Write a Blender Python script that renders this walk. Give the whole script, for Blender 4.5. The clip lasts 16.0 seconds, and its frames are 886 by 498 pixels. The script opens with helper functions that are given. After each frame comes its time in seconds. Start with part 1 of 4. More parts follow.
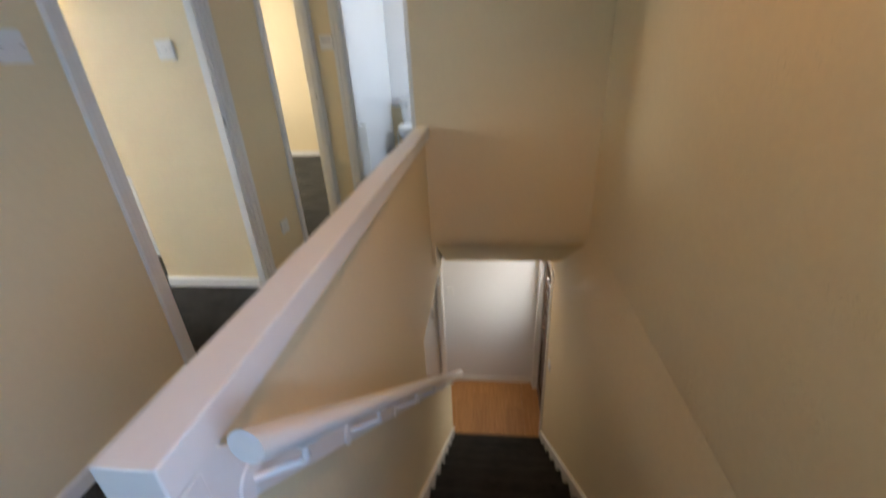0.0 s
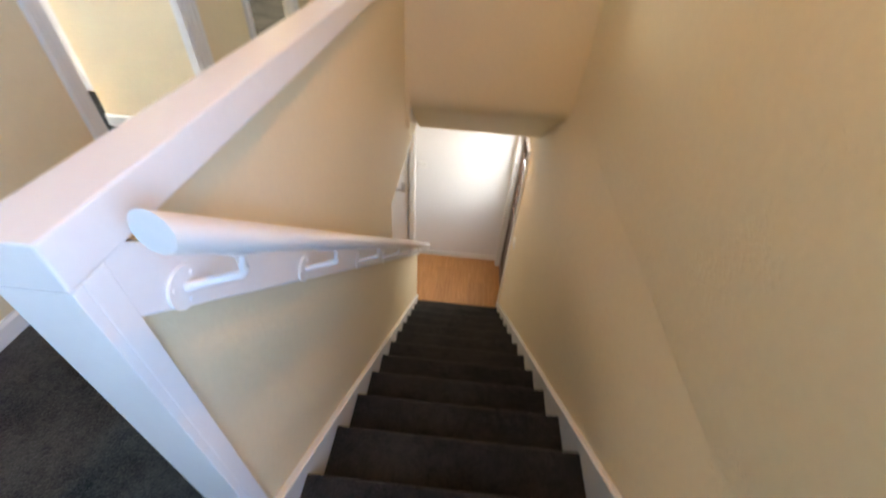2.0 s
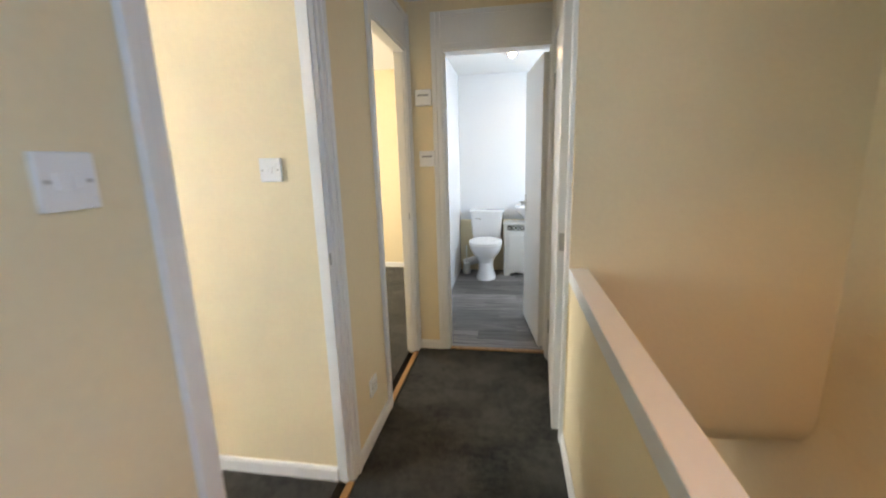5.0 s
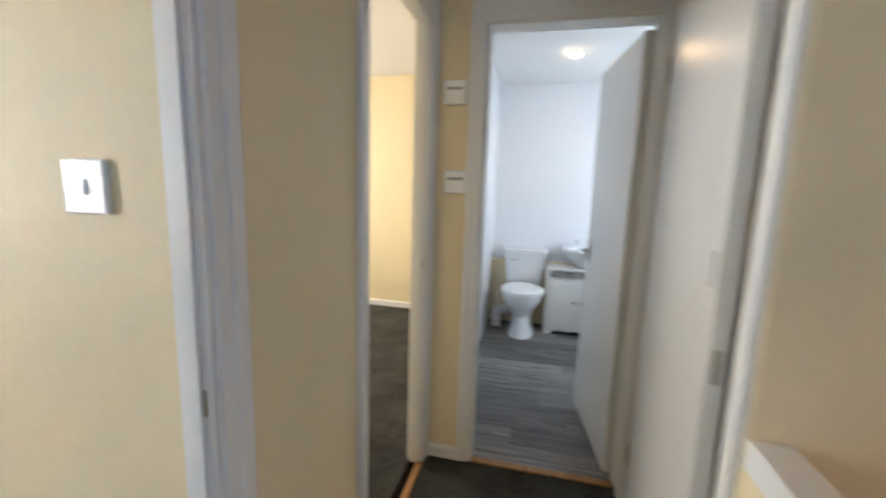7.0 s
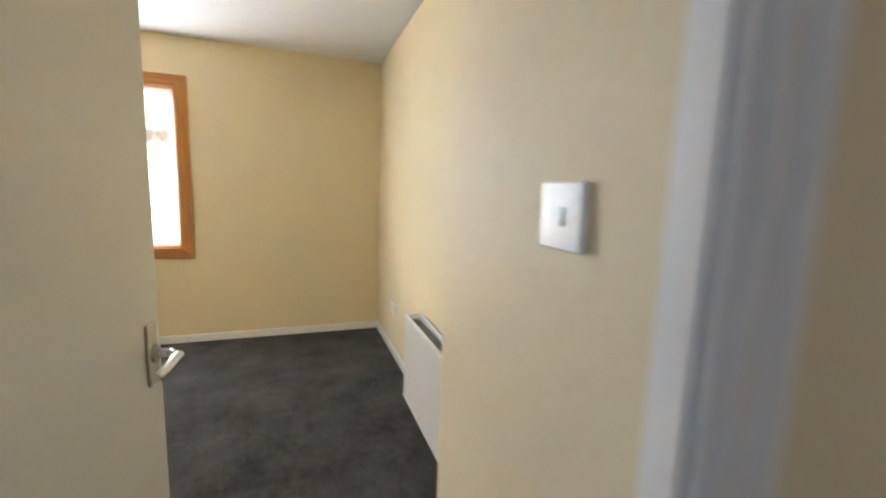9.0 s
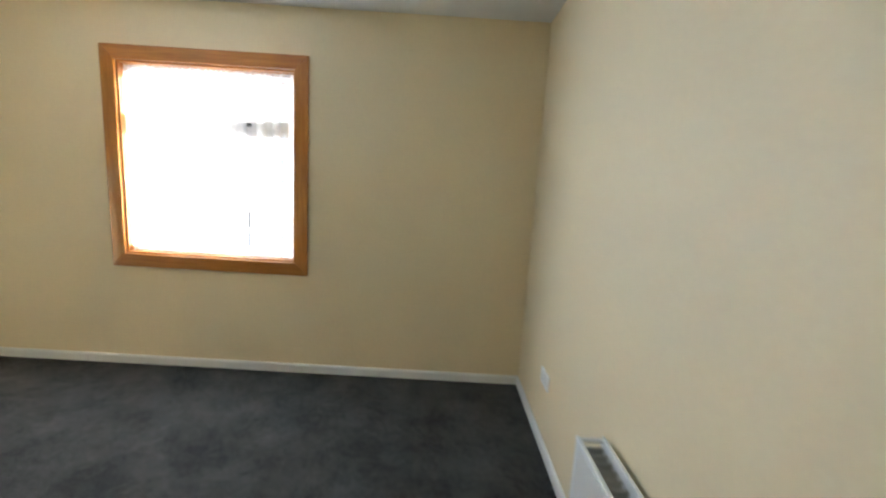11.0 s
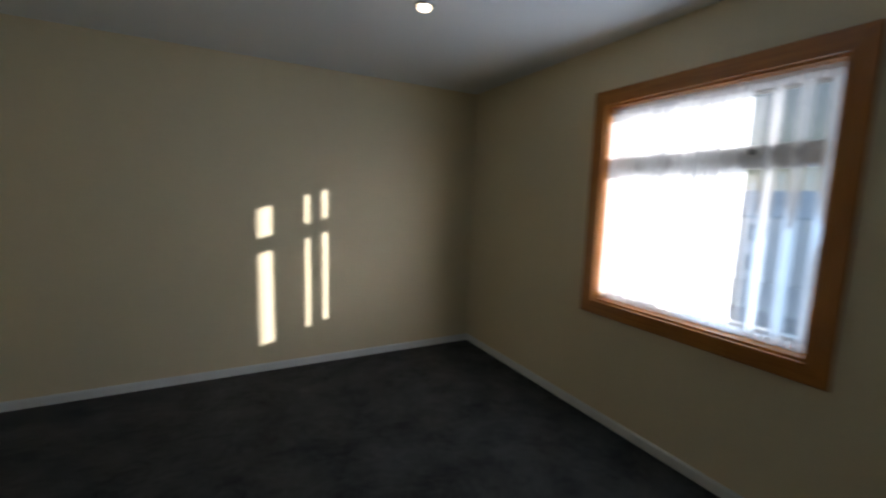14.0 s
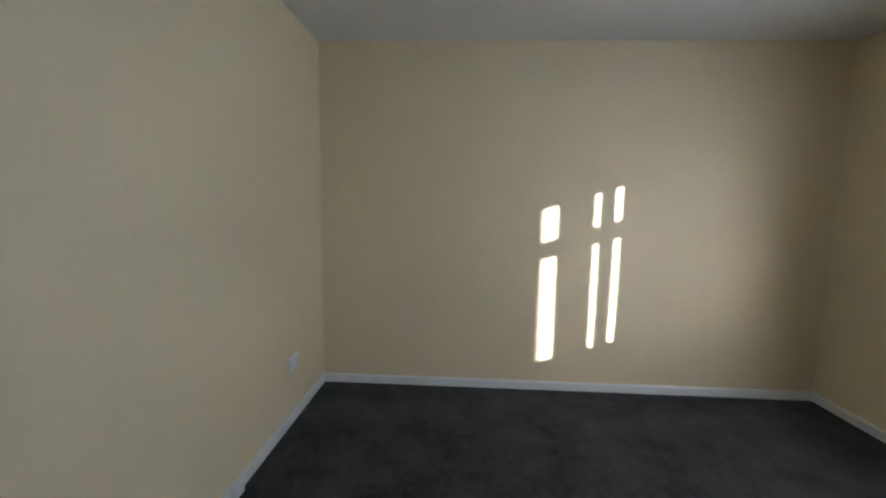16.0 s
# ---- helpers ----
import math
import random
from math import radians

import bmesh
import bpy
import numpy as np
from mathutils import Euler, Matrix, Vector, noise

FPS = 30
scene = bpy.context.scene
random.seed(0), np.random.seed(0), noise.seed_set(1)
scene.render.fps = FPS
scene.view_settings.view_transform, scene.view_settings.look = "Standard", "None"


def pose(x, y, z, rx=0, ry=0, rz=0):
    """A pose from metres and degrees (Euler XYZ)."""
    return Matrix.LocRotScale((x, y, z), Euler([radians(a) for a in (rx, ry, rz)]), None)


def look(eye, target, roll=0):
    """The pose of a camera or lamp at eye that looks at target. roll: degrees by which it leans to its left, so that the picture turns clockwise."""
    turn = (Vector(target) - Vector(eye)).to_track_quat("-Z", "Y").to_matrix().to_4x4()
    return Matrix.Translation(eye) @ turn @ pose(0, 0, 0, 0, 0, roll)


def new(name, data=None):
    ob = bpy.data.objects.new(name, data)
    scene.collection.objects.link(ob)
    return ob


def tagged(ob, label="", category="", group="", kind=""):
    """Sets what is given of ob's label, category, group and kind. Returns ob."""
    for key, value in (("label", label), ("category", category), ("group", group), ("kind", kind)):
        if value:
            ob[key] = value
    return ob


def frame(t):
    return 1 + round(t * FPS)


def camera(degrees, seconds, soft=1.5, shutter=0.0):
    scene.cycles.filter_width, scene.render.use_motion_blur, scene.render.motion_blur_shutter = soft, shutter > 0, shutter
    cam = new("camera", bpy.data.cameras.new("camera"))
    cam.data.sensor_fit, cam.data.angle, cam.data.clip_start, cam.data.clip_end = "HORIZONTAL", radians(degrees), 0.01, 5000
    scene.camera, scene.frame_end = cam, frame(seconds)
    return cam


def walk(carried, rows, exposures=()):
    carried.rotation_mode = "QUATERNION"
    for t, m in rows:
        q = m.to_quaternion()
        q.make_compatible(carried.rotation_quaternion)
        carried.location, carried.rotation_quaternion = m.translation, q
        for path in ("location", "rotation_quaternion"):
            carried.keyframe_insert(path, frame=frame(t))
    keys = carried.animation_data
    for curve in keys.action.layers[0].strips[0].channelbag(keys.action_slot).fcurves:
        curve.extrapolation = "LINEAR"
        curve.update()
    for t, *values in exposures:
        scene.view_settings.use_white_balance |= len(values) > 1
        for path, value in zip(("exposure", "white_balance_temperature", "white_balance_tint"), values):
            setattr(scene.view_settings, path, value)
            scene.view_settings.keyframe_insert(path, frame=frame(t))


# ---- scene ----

cam = camera(94.8, 16.0, soft=2.0, shutter=0.8)
PATH = [
    (0, (0.34, -0.255, 1.23), (0.117, 1.533, 0.363), -2.9),
    (0.5, (0.355, -0.205, 1.163), (0.223, 1.406, -0.015), -2.5),
    (1, (0.374, -0.245, 1.107), (0.343, 1.233, -0.241), -1.0),
    (1.5, (0.365, -0.249, 1.087), (0.36, 1.179, -0.313), 0.6),
    (2, (0.354, -0.236, 1.102), (0.292, 1.251, -0.234), 4.1),
    (2.5, (0.345, -0.219, 1.164), (0.018, 1.424, 0.072), 3.6),
    (3, (0.246, -0.186, 1.206), (-0.24, 1.553, 0.346), 3.9),
    (3.5, (0.033, -0.155, 1.259), (-0.387, 1.679, 0.579), 1.2),
    (4, (-0.095, -0.113, 1.31), (-0.538, 1.786, 0.864), -1.7),
    (4.5, (-0.214, 0.091, 1.313), (-0.574, 2.01, 0.885), -2.6),
    (6.8, (-0.479, 1.186, 1.307), (-0.811, 3.135, 0.999), 1.4),
    (7, (-0.487, 1.247, 1.321), (-0.94, 3.169, 1.014), 1.8),
    (7.5, (-0.605, 1.398, 1.338), (-1.436, 3.181, 0.978), 3.4),
    (8, (-0.648, 1.454, 1.321), (-2.007, 2.894, 1.043), 2.8),
    (8.5, (-0.598, 1.412, 1.334), (-2.298, 2.435, 1.087), 2.2),
    (9, (-0.751, 1.431, 1.326), (-2.615, 2.104, 1.054), 1.9),
    (9.2, (-0.846, 1.433, 1.32), (-2.731, 2.056, 1.072), 2.3),
    (11.3, (-1.958, 1.54, 1.418), (-3.939, 1.457, 1.155), 2.7),
    (11.5, (-2.044, 1.526, 1.392), (-4.028, 1.379, 1.183), 2.1),
    (12, (-2.191, 1.457, 1.416), (-4.122, 1.012, 1.148), 2.3),
    (12.5, (-2.395, 1.417, 1.473), (-4.169, 0.539, 1.187), 1.0),
    (13, (-2.508, 1.417, 1.413), (-4.042, 0.155, 1.18), 2.2),
    (13.5, (-2.49, 1.365, 1.467), (-3.773, -0.148, 1.218), 1.7),
    (14, (-2.425, 1.286, 1.465), (-3.355, -0.467, 1.213), 1.8),
    (14.5, (-2.232, 1.165, 1.469), (-2.941, -0.689, 1.219), 2.5),
    (15, (-2.171, 1.092, 1.44), (-2.577, -0.844, 1.144), 1.7),
    (15.5, (-2.103, 0.929, 1.386), (-2.191, -1.052, 1.123), 0.7),
    (16, (-2.07, 0.704, 1.379), (-1.97, -1.28, 1.144), 1.0),
]
EXPOSURES = [(0.0, 3.97, 8100, 17), (0.5, 4.4, 7900, 17), (1.0, 4.5, 7700, 16), (1.5, 4.75, 7700, 16), (2.5, 4.9, 8200, 17), (3.5, 4.85, 8500, 17), (4.0, 4.85, 8500, 17), (4.7, 4.6, 8600, 17), (6.8, 4.2, 8000, 17),
             (8.0, 3.8, 8200, 18), (9.2, 3.65, 7900, 18), (11.3, 2.95, 6600, 13), (12.0, 2.6, 6700, 14), (13.0, 1.4, 6500, 13), (14.0, 0.72, 6200, 13), (15.0, 1.35, 6100, 14), (16.0, 1.75, 6000, 15)]
walk(cam, [(t, look(eye, target, roll)) for t, eye, target, roll in PATH], EXPOSURES)

# ---------------------------------------------------------------- light
SUN_WAY = Vector((1.0, -1.24, -0.324)).normalized()
world = bpy.data.worlds.new("sky")
scene.world = world
world.use_nodes = True
wn = world.node_tree
sky = wn.nodes.new("ShaderNodeTexSky")
sky.sky_type, sky.sun_disc = "NISHITA", False
sky.sun_elevation, sky.sun_rotation = radians(11.5), radians(-39)
wn.links.new(sky.outputs[0], wn.nodes["Background"].inputs[0])
wn.nodes["Background"].inputs[1].default_value = 0.055

sun = new("sun", bpy.data.lights.new("sun", "SUN"))
sun.data.energy, sun.data.angle, sun.data.color = 5.0, radians(0.5), (1.0, 0.98, 0.95)
sun.matrix_world = look((0, 0, 12), Vector((0, 0, 12)) + SUN_WAY)


def daylight(name, eye, target, width, height, power, colour=(0.72, 0.85, 1.0)):
    lamp = new(name, bpy.data.lights.new(name, "AREA"))
    lamp.data.shape, lamp.data.size, lamp.data.size_y = "RECTANGLE", width, height
    lamp.data.energy, lamp.data.color = power, colour
    lamp.matrix_world = look(eye, target)
    return lamp


def bulb(name, place, power, colour=(1.0, 0.72, 0.42), spread=174):
    """A downward spot, for ceiling downlights and for added fills."""
    lamp = new(name, bpy.data.lights.new(name, "SPOT"))
    lamp.data.energy, lamp.data.shadow_soft_size, lamp.data.color = power, 0.03, colour
    lamp.data.spot_size, lamp.data.spot_blend = radians(spread), 0.6
    lamp.location = place
    return lamp


daylight("landing_window_light", (1.0, -0.9, 1.45), (0.0, -0.8, 1.25), 0.86, 1.06, 1.5, (0.20, 0.45, 1.0))
daylight("bathroom_window_light", (0.98, 4.5, 1.5), (0.0, 4.5, 1.45), 0.8, 0.8, 1.6, (0.48, 0.70, 1.0))
daylight("back_bedroom_window_light", (-3.5, 3.9, 1.5), (-2.5, 3.9, 1.4), 1.2, 1.2, 3.6, (0.76, 0.86, 0.94))
daylight("bedroom_window_light", (-4.60, -0.04, 1.44), (-3.6, 0.10, 1.36), 1.1, 1.2, 4.1, (0.39, 0.67, 1.0))
daylight("bedroom_sky_light", (-4.682, -0.04, 1.44), (-3.6, -0.04, 1.44), 1.1, 1.2, 1.5, (0.78, 0.89, 1.0))
daylight("front_door_light", (1.02, 3.23, -1.15), (0.0, 3.23, -1.45), 0.55, 0.95, 0.8, (0.80, 0.90, 1.0))
bulb("bathroom_bulb", (-0.316, 4.43, 2.235), 0.25)
bulb("bedroom_bulb", (-3.37, -0.79, 2.415), 0.06)
# added warm fill for the lower stair wall, away from the hall lamp
bulb("hall_fill", (0.42, 2.98, -0.285), 0.22, (1.0, 0.62, 0.3))
# added warm fill over the stairwell; no fitting hangs here
bulb("landing_fill", (0.60, 0.55, 2.235), 1.7, (1.0, 0.56, 0.235), 120)

# ---------------------------------------------------------------- materials


def material(name, base, rough=0.5, metal=0.0, spread=0.06, scale=6.0, fine=90.0, bump=0.0, spec=0.5, dirt=0.0, random_tint=0.0, coat=0.0, blister=0.0):
    """A painted or solid surface: two scales of tone variation, a fine relief, and a little uneven gloss."""
    m = bpy.data.materials.new(name)
    m.use_nodes = True
    nt = m.node_tree
    bs = nt.nodes["Principled BSDF"]
    co = nt.nodes.new("ShaderNodeTexCoord")
    n1, n2 = nt.nodes.new("ShaderNodeTexNoise"), nt.nodes.new("ShaderNodeTexNoise")
    geo = nt.nodes.new("ShaderNodeNewGeometry")
    for n, sc, det in ((n1, scale, 4), (n2, fine, 3)):
        n.inputs["Scale"].default_value, n.inputs["Detail"].default_value = sc, det
        nt.links.new(geo.outputs["Position"], n.inputs["Vector"])
    mix = nt.nodes.new("ShaderNodeMath")
    mix.operation = "MULTIPLY_ADD"
    nt.links.new(n2.outputs[0], mix.inputs[0])
    mix.inputs[1].default_value = 0.5
    half = nt.nodes.new("ShaderNodeMath")
    half.operation = "MULTIPLY"
    nt.links.new(n1.outputs[0], half.inputs[0])
    half.inputs[1].default_value = 0.5
    nt.links.new(half.outputs[0], mix.inputs[2])
    ramp = nt.nodes.new("ShaderNodeMapRange")
    ramp.inputs["From Min"].default_value, ramp.inputs["From Max"].default_value = 0.3, 0.7
    ramp.inputs["To Min"].default_value, ramp.inputs["To Max"].default_value = 1 - spread, 1 + spread
    nt.links.new(mix.outputs[0], ramp.inputs["Value"])
    tone = ramp.outputs[0]
    if random_tint:
        info = nt.nodes.new("ShaderNodeObjectInfo")
        r2 = nt.nodes.new("ShaderNodeMapRange")
        r2.inputs["To Min"].default_value, r2.inputs["To Max"].default_value = 1 - random_tint, 1 + random_tint
        nt.links.new(info.outputs["Random"], r2.inputs["Value"])
        mul = nt.nodes.new("ShaderNodeMath")
        mul.operation = "MULTIPLY"
        nt.links.new(tone, mul.inputs[0])
        nt.links.new(r2.outputs[0], mul.inputs[1])
        tone = mul.outputs[0]
    vm = nt.nodes.new("ShaderNodeVectorMath")
    vm.operation = "SCALE"
    vm.inputs[0].default_value = base
    nt.links.new(tone, vm.inputs["Scale"])
    nt.links.new(vm.outputs[0], bs.inputs["Base Color"])
    rr = nt.nodes.new("ShaderNodeMapRange")
    rr.inputs["To Min"].default_value, rr.inputs["To Max"].default_value = max(0.02, rough - 0.025), min(1, rough + 0.025)
    nt.links.new(n1.outputs[0], rr.inputs["Value"])
    nt.links.new(rr.outputs[0], bs.inputs["Roughness"])
    bs.inputs["Metallic"].default_value = metal
    bs.inputs["Specular IOR Level"].default_value = spec
    bs.inputs["Coat Weight"].default_value = coat
    if bump:
        bp = nt.nodes.new("ShaderNodeBump")
        bp.inputs["Strength"].default_value, bp.inputs["Distance"].default_value = 1.0, bump
        nt.links.new(mix.outputs[0], bp.inputs["Height"])
        nt.links.new(bp.outputs[0], bs.inputs["Normal"])
    if blister:
        # clusters of small raised flecks under the paint
        patch, fleck = nt.nodes.new("ShaderNodeTexNoise"), nt.nodes.new("ShaderNodeTexNoise")
        for n, sc, det in ((patch, 5.5, 3), (fleck, 75.0, 2)):
            n.inputs["Scale"].default_value, n.inputs["Detail"].default_value = sc, det
            nt.links.new(geo.outputs["Position"], n.inputs["Vector"])
        cuts = []
        for n, lo, hi in ((patch, 0.54, 0.66), (fleck, 0.52, 0.68)):
            cut = nt.nodes.new("ShaderNodeMapRange")
            cut.inputs["From Min"].default_value, cut.inputs["From Max"].default_value = lo, hi
            nt.links.new(n.outputs[0], cut.inputs["Value"])
            cuts.append(cut)
        both = nt.nodes.new("ShaderNodeMath")
        both.operation = "MULTIPLY"
        nt.links.new(cuts[0].outputs[0], both.inputs[0])
        nt.links.new(cuts[1].outputs[0], both.inputs[1])
        b2 = nt.nodes.new("ShaderNodeBump")
        b2.inputs["Strength"].default_value, b2.inputs["Distance"].default_value = 1.0, blister
        nt.links.new(both.outputs[0], b2.inputs["Height"])
        nt.links.new(bp.outputs[0], b2.inputs["Normal"])
        nt.links.new(b2.outputs[0], bs.inputs["Normal"])
    return m


def grained(name, dark, light, along=0, rough=0.4, tint=0.15, stretch=14.0, scale=3.0, bump=0.0006, coat=0.0):
    """Wood grain drawn out along one axis of the object."""
    m = bpy.data.materials.new(name)
    m.use_nodes = True
    nt = m.node_tree
    bs = nt.nodes["Principled BSDF"]
    geo = nt.nodes.new("ShaderNodeNewGeometry")
    info = nt.nodes.new("ShaderNodeObjectInfo")
    mp = nt.nodes.new("ShaderNodeMapping")
    sc = [stretch, stretch, stretch]
    sc[along] = 1.0
    mp.inputs["Scale"].default_value = sc
    shift = nt.nodes.new("ShaderNodeVectorMath")
    shift.operation = "MULTIPLY_ADD"
    nt.links.new(info.outputs["Random"], shift.inputs[0])
    shift.inputs[1].default_value = (37, 51, 23)
    nt.links.new(geo.outputs["Position"], shift.inputs[2])
    nt.links.new(shift.outputs[0], mp.inputs["Vector"])
    n = nt.nodes.new("ShaderNodeTexNoise")
    n.inputs["Scale"].default_value, n.inputs["Detail"].default_value, n.inputs["Roughness"].default_value = scale, 6, 0.62
    n.inputs["Distortion"].default_value = 0.6
    nt.links.new(mp.outputs[0], n.inputs["Vector"])
    cr = nt.nodes.new("ShaderNodeValToRGB")
    cr.color_ramp.elements[0].position, cr.color_ramp.elements[1].position = 0.32, 0.68
    cr.color_ramp.elements[0].color, cr.color_ramp.elements[1].color = (*dark, 1), (*light, 1)
    nt.links.new(n.outputs[0], cr.inputs[0])
    r2 = nt.nodes.new("ShaderNodeMapRange")
    r2.inputs["To Min"].default_value, r2.inputs["To Max"].default_value = 1 - tint, 1 + tint
    nt.links.new(info.outputs["Random"], r2.inputs["Value"])
    vm = nt.nodes.new("ShaderNodeVectorMath")
    vm.operation = "SCALE"
    nt.links.new(cr.outputs[0], vm.inputs[0])
    nt.links.new(r2.outputs[0], vm.inputs["Scale"])
    nt.links.new(vm.outputs[0], bs.inputs["Base Color"])
    bs.inputs["Roughness"].default_value = rough
    bs.inputs["Coat Weight"].default_value = coat
    bp = nt.nodes.new("ShaderNodeBump")
    bp.inputs["Distance"].default_value = bump
    nt.links.new(n.outputs[0], bp.inputs["Height"])
    nt.links.new(bp.outputs[0], bs.inputs["Normal"])
    return m


def carpet(name, dark, light):
    """Cut-pile carpet: speckled tufts, brushed patches, deep fuzzy relief."""
    m = bpy.data.materials.new(name)
    m.use_nodes = True
    nt = m.node_tree
    bs = nt.nodes["Principled BSDF"]
    geo = nt.nodes.new("ShaderNodeNewGeometry")
    outs = []
    for sc, det, ro in ((170.0, 2, 0.6), (26.0, 5, 0.75), (3.6, 5, 0.65)):
        n = nt.nodes.new("ShaderNodeTexNoise")
        n.inputs["Scale"].default_value, n.inputs["Detail"].default_value, n.inputs["Roughness"].default_value = sc, det, ro
        nt.links.new(geo.outputs["Position"], n.inputs["Vector"])
        outs.append(n.outputs[0])
    a = nt.nodes.new("ShaderNodeMath")
    a.operation = "MULTIPLY_ADD"
    a.inputs[1].default_value = 0.9
    nt.links.new(outs[1], a.inputs[0])
    nt.links.new(outs[0], a.inputs[2])
    b = nt.nodes.new("ShaderNodeMath")
    b.operation = "MULTIPLY_ADD"
    b.inputs[1].default_value = 1.4
    nt.links.new(outs[2], b.inputs[0])
    nt.links.new(a.outputs[0], b.inputs[2])
    cr = nt.nodes.new("ShaderNodeMapRange")
    cr.inputs["From Min"].default_value, cr.inputs["From Max"].default_value = 1.33, 1.98
    nt.links.new(b.outputs[0], cr.inputs["Value"])
    mx = nt.nodes.new("ShaderNodeMix")
    mx.data_type = "RGBA"
    mx.inputs["A"].default_value, mx.inputs["B"].default_value = (*dark, 1), (*light, 1)
    nt.links.new(cr.outputs[0], mx.inputs["Factor"])
    nt.links.new(mx.outputs["Result"], bs.inputs["Base Color"])
    bs.inputs["Roughness"].default_value = 0.95
    bs.inputs["Specular IOR Level"].default_value = 0.1
    bs.inputs["Sheen Weight"].default_value = 0.12
    bp = nt.nodes.new("ShaderNodeBump")
    bp.inputs["Distance"].default_value = 0.006
    nt.links.new(a.outputs[0], bp.inputs["Height"])
    nt.links.new(bp.outputs[0], bs.inputs["Normal"])
    return m


def glassy(name):
    m = bpy.data.materials.new(name)
    m.use_nodes = True
    bs = m.node_tree.nodes["Principled BSDF"]
    bs.inputs["Transmission Weight"].default_value, bs.inputs["Roughness"].default_value, bs.inputs["IOR"].default_value = 1.0, 0.01, 1.45
    return m


def netting(name, through_share):
    """Sheer white net: partly open between the threads, the threads scatter light to both sides."""
    m = bpy.data.materials.new(name)
    m.use_nodes = True
    nt = m.node_tree
    nt.nodes.remove(nt.nodes["Principled BSDF"])
    out = nt.nodes["Material Output"]
    clear, trans, diff = nt.nodes.new("ShaderNodeBsdfTransparent"), nt.nodes.new("ShaderNodeBsdfTranslucent"), nt.nodes.new("ShaderNodeBsdfDiffuse")
    trans.inputs[0].default_value = (0.95, 0.95, 0.96, 1)
    diff.inputs[0].default_value = (0.8, 0.81, 0.84, 1)
    cloth, all_in = nt.nodes.new("ShaderNodeMixShader"), nt.nodes.new("ShaderNodeMixShader")
    cloth.inputs[0].default_value = 0.15
    nt.links.new(trans.outputs[0], cloth.inputs[1])
    nt.links.new(diff.outputs[0], cloth.inputs[2])
    geo = nt.nodes.new("ShaderNodeNewGeometry")
    n = nt.nodes.new("ShaderNodeTexNoise")
    n.inputs["Scale"].default_value = 60
    nt.links.new(geo.outputs["Position"], n.inputs["Vector"])
    mr = nt.nodes.new("ShaderNodeMapRange")
    mr.inputs["To Min"].default_value, mr.inputs["To Max"].default_value = through_share - 0.1, through_share + 0.1
    nt.links.new(n.outputs[0], mr.inputs["Value"])
    nt.links.new(mr.outputs[0], all_in.inputs[0])
    nt.links.new(cloth.outputs[0], all_in.inputs[1])
    nt.links.new(clear.outputs[0], all_in.inputs[2])
    nt.links.new(all_in.outputs[0], out.inputs[0])
    return m


def glowing(name, colour, strength):
    m = bpy.data.materials.new(name)
    m.use_nodes = True
    bs = m.node_tree.nodes["Principled BSDF"]
    bs.inputs["Base Color"].default_value = (0.9, 0.88, 0.84, 1)
    bs.inputs["Emission Color"].default_value, bs.inputs["Emission Strength"].default_value = (*colour, 1), strength
    return m


CREAM = material("cream_wall_paint", (0.80, 0.67, 0.44), 0.62, spread=0.03, scale=1.8, fine=48, bump=0.0022)
PLASTER = material("cream_painted_plaster", (0.80, 0.67, 0.44), 0.55, spread=0.035, scale=1.6, fine=42, bump=0.002, blister=0.0016)
CEILING = material("ceiling_paint", (0.78, 0.77, 0.75), 0.8, spread=0.02, scale=1.2, fine=60, bump=0.001)
WHITE_WALL = material("white_wall_paint", (0.80, 0.80, 0.80), 0.55, spread=0.02, scale=1.5, fine=50, bump=0.0008)
GLOSS = material("white_gloss_paint", (0.80, 0.79, 0.76), 0.3, spread=0.02, scale=5, fine=70)
SATIN = material("off_white_door_paint", (0.74, 0.72, 0.67), 0.34, spread=0.02, scale=3, fine=60)
PANEL = material("white_bathroom_panel", (0.82, 0.83, 0.85), 0.22, spread=0.015, scale=2, fine=40)
PLASTIC = material("white_plastic", (0.82, 0.82, 0.80), 0.28, spread=0.02, scale=30, fine=200)
GREY_PLASTIC = material("grey_plastic", (0.35, 0.35, 0.36), 0.4, spread=0.04, scale=30, fine=200)
SCREW = material("screw_steel", (0.45, 0.44, 0.42), 0.35, metal=1.0, spread=0.05)
CHROME = material("chrome", (0.75, 0.75, 0.76), 0.12, metal=1.0, spread=0.04, scale=20)
BRUSHED = material("satin_nickel", (0.55, 0.53, 0.49), 0.3, metal=1.0, spread=0.05, scale=40)
DARK_METAL = material("dark_metal", (0.06, 0.055, 0.05), 0.4, metal=0.6, spread=0.1)
RADIATOR = material("radiator_enamel", (0.80, 0.80, 0.78), 0.35, spread=0.02, scale=4, fine=80)
# fin colour darkened for the shade between the radiator's panels
SHADOW_GAP = material("shaded_radiator_fins", (0.42, 0.41, 0.38), 0.5, spread=0.1, scale=30)
PORCELAIN = material("white_porcelain", (0.84, 0.84, 0.85), 0.08, spread=0.01, scale=6, coat=0.3)
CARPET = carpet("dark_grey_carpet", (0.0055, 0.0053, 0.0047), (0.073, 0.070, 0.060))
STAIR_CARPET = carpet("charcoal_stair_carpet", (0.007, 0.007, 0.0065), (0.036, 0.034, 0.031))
VARNISH = grained("orange_varnished_pine", (0.38, 0.13, 0.014), (0.56, 0.22, 0.035), along=1, rough=0.3, tint=0.05, coat=0.3)
VARNISH_UP = grained("orange_varnished_pine_upright", (0.38, 0.13, 0.014), (0.56, 0.22, 0.035), along=2, rough=0.3, tint=0.05, coat=0.3)
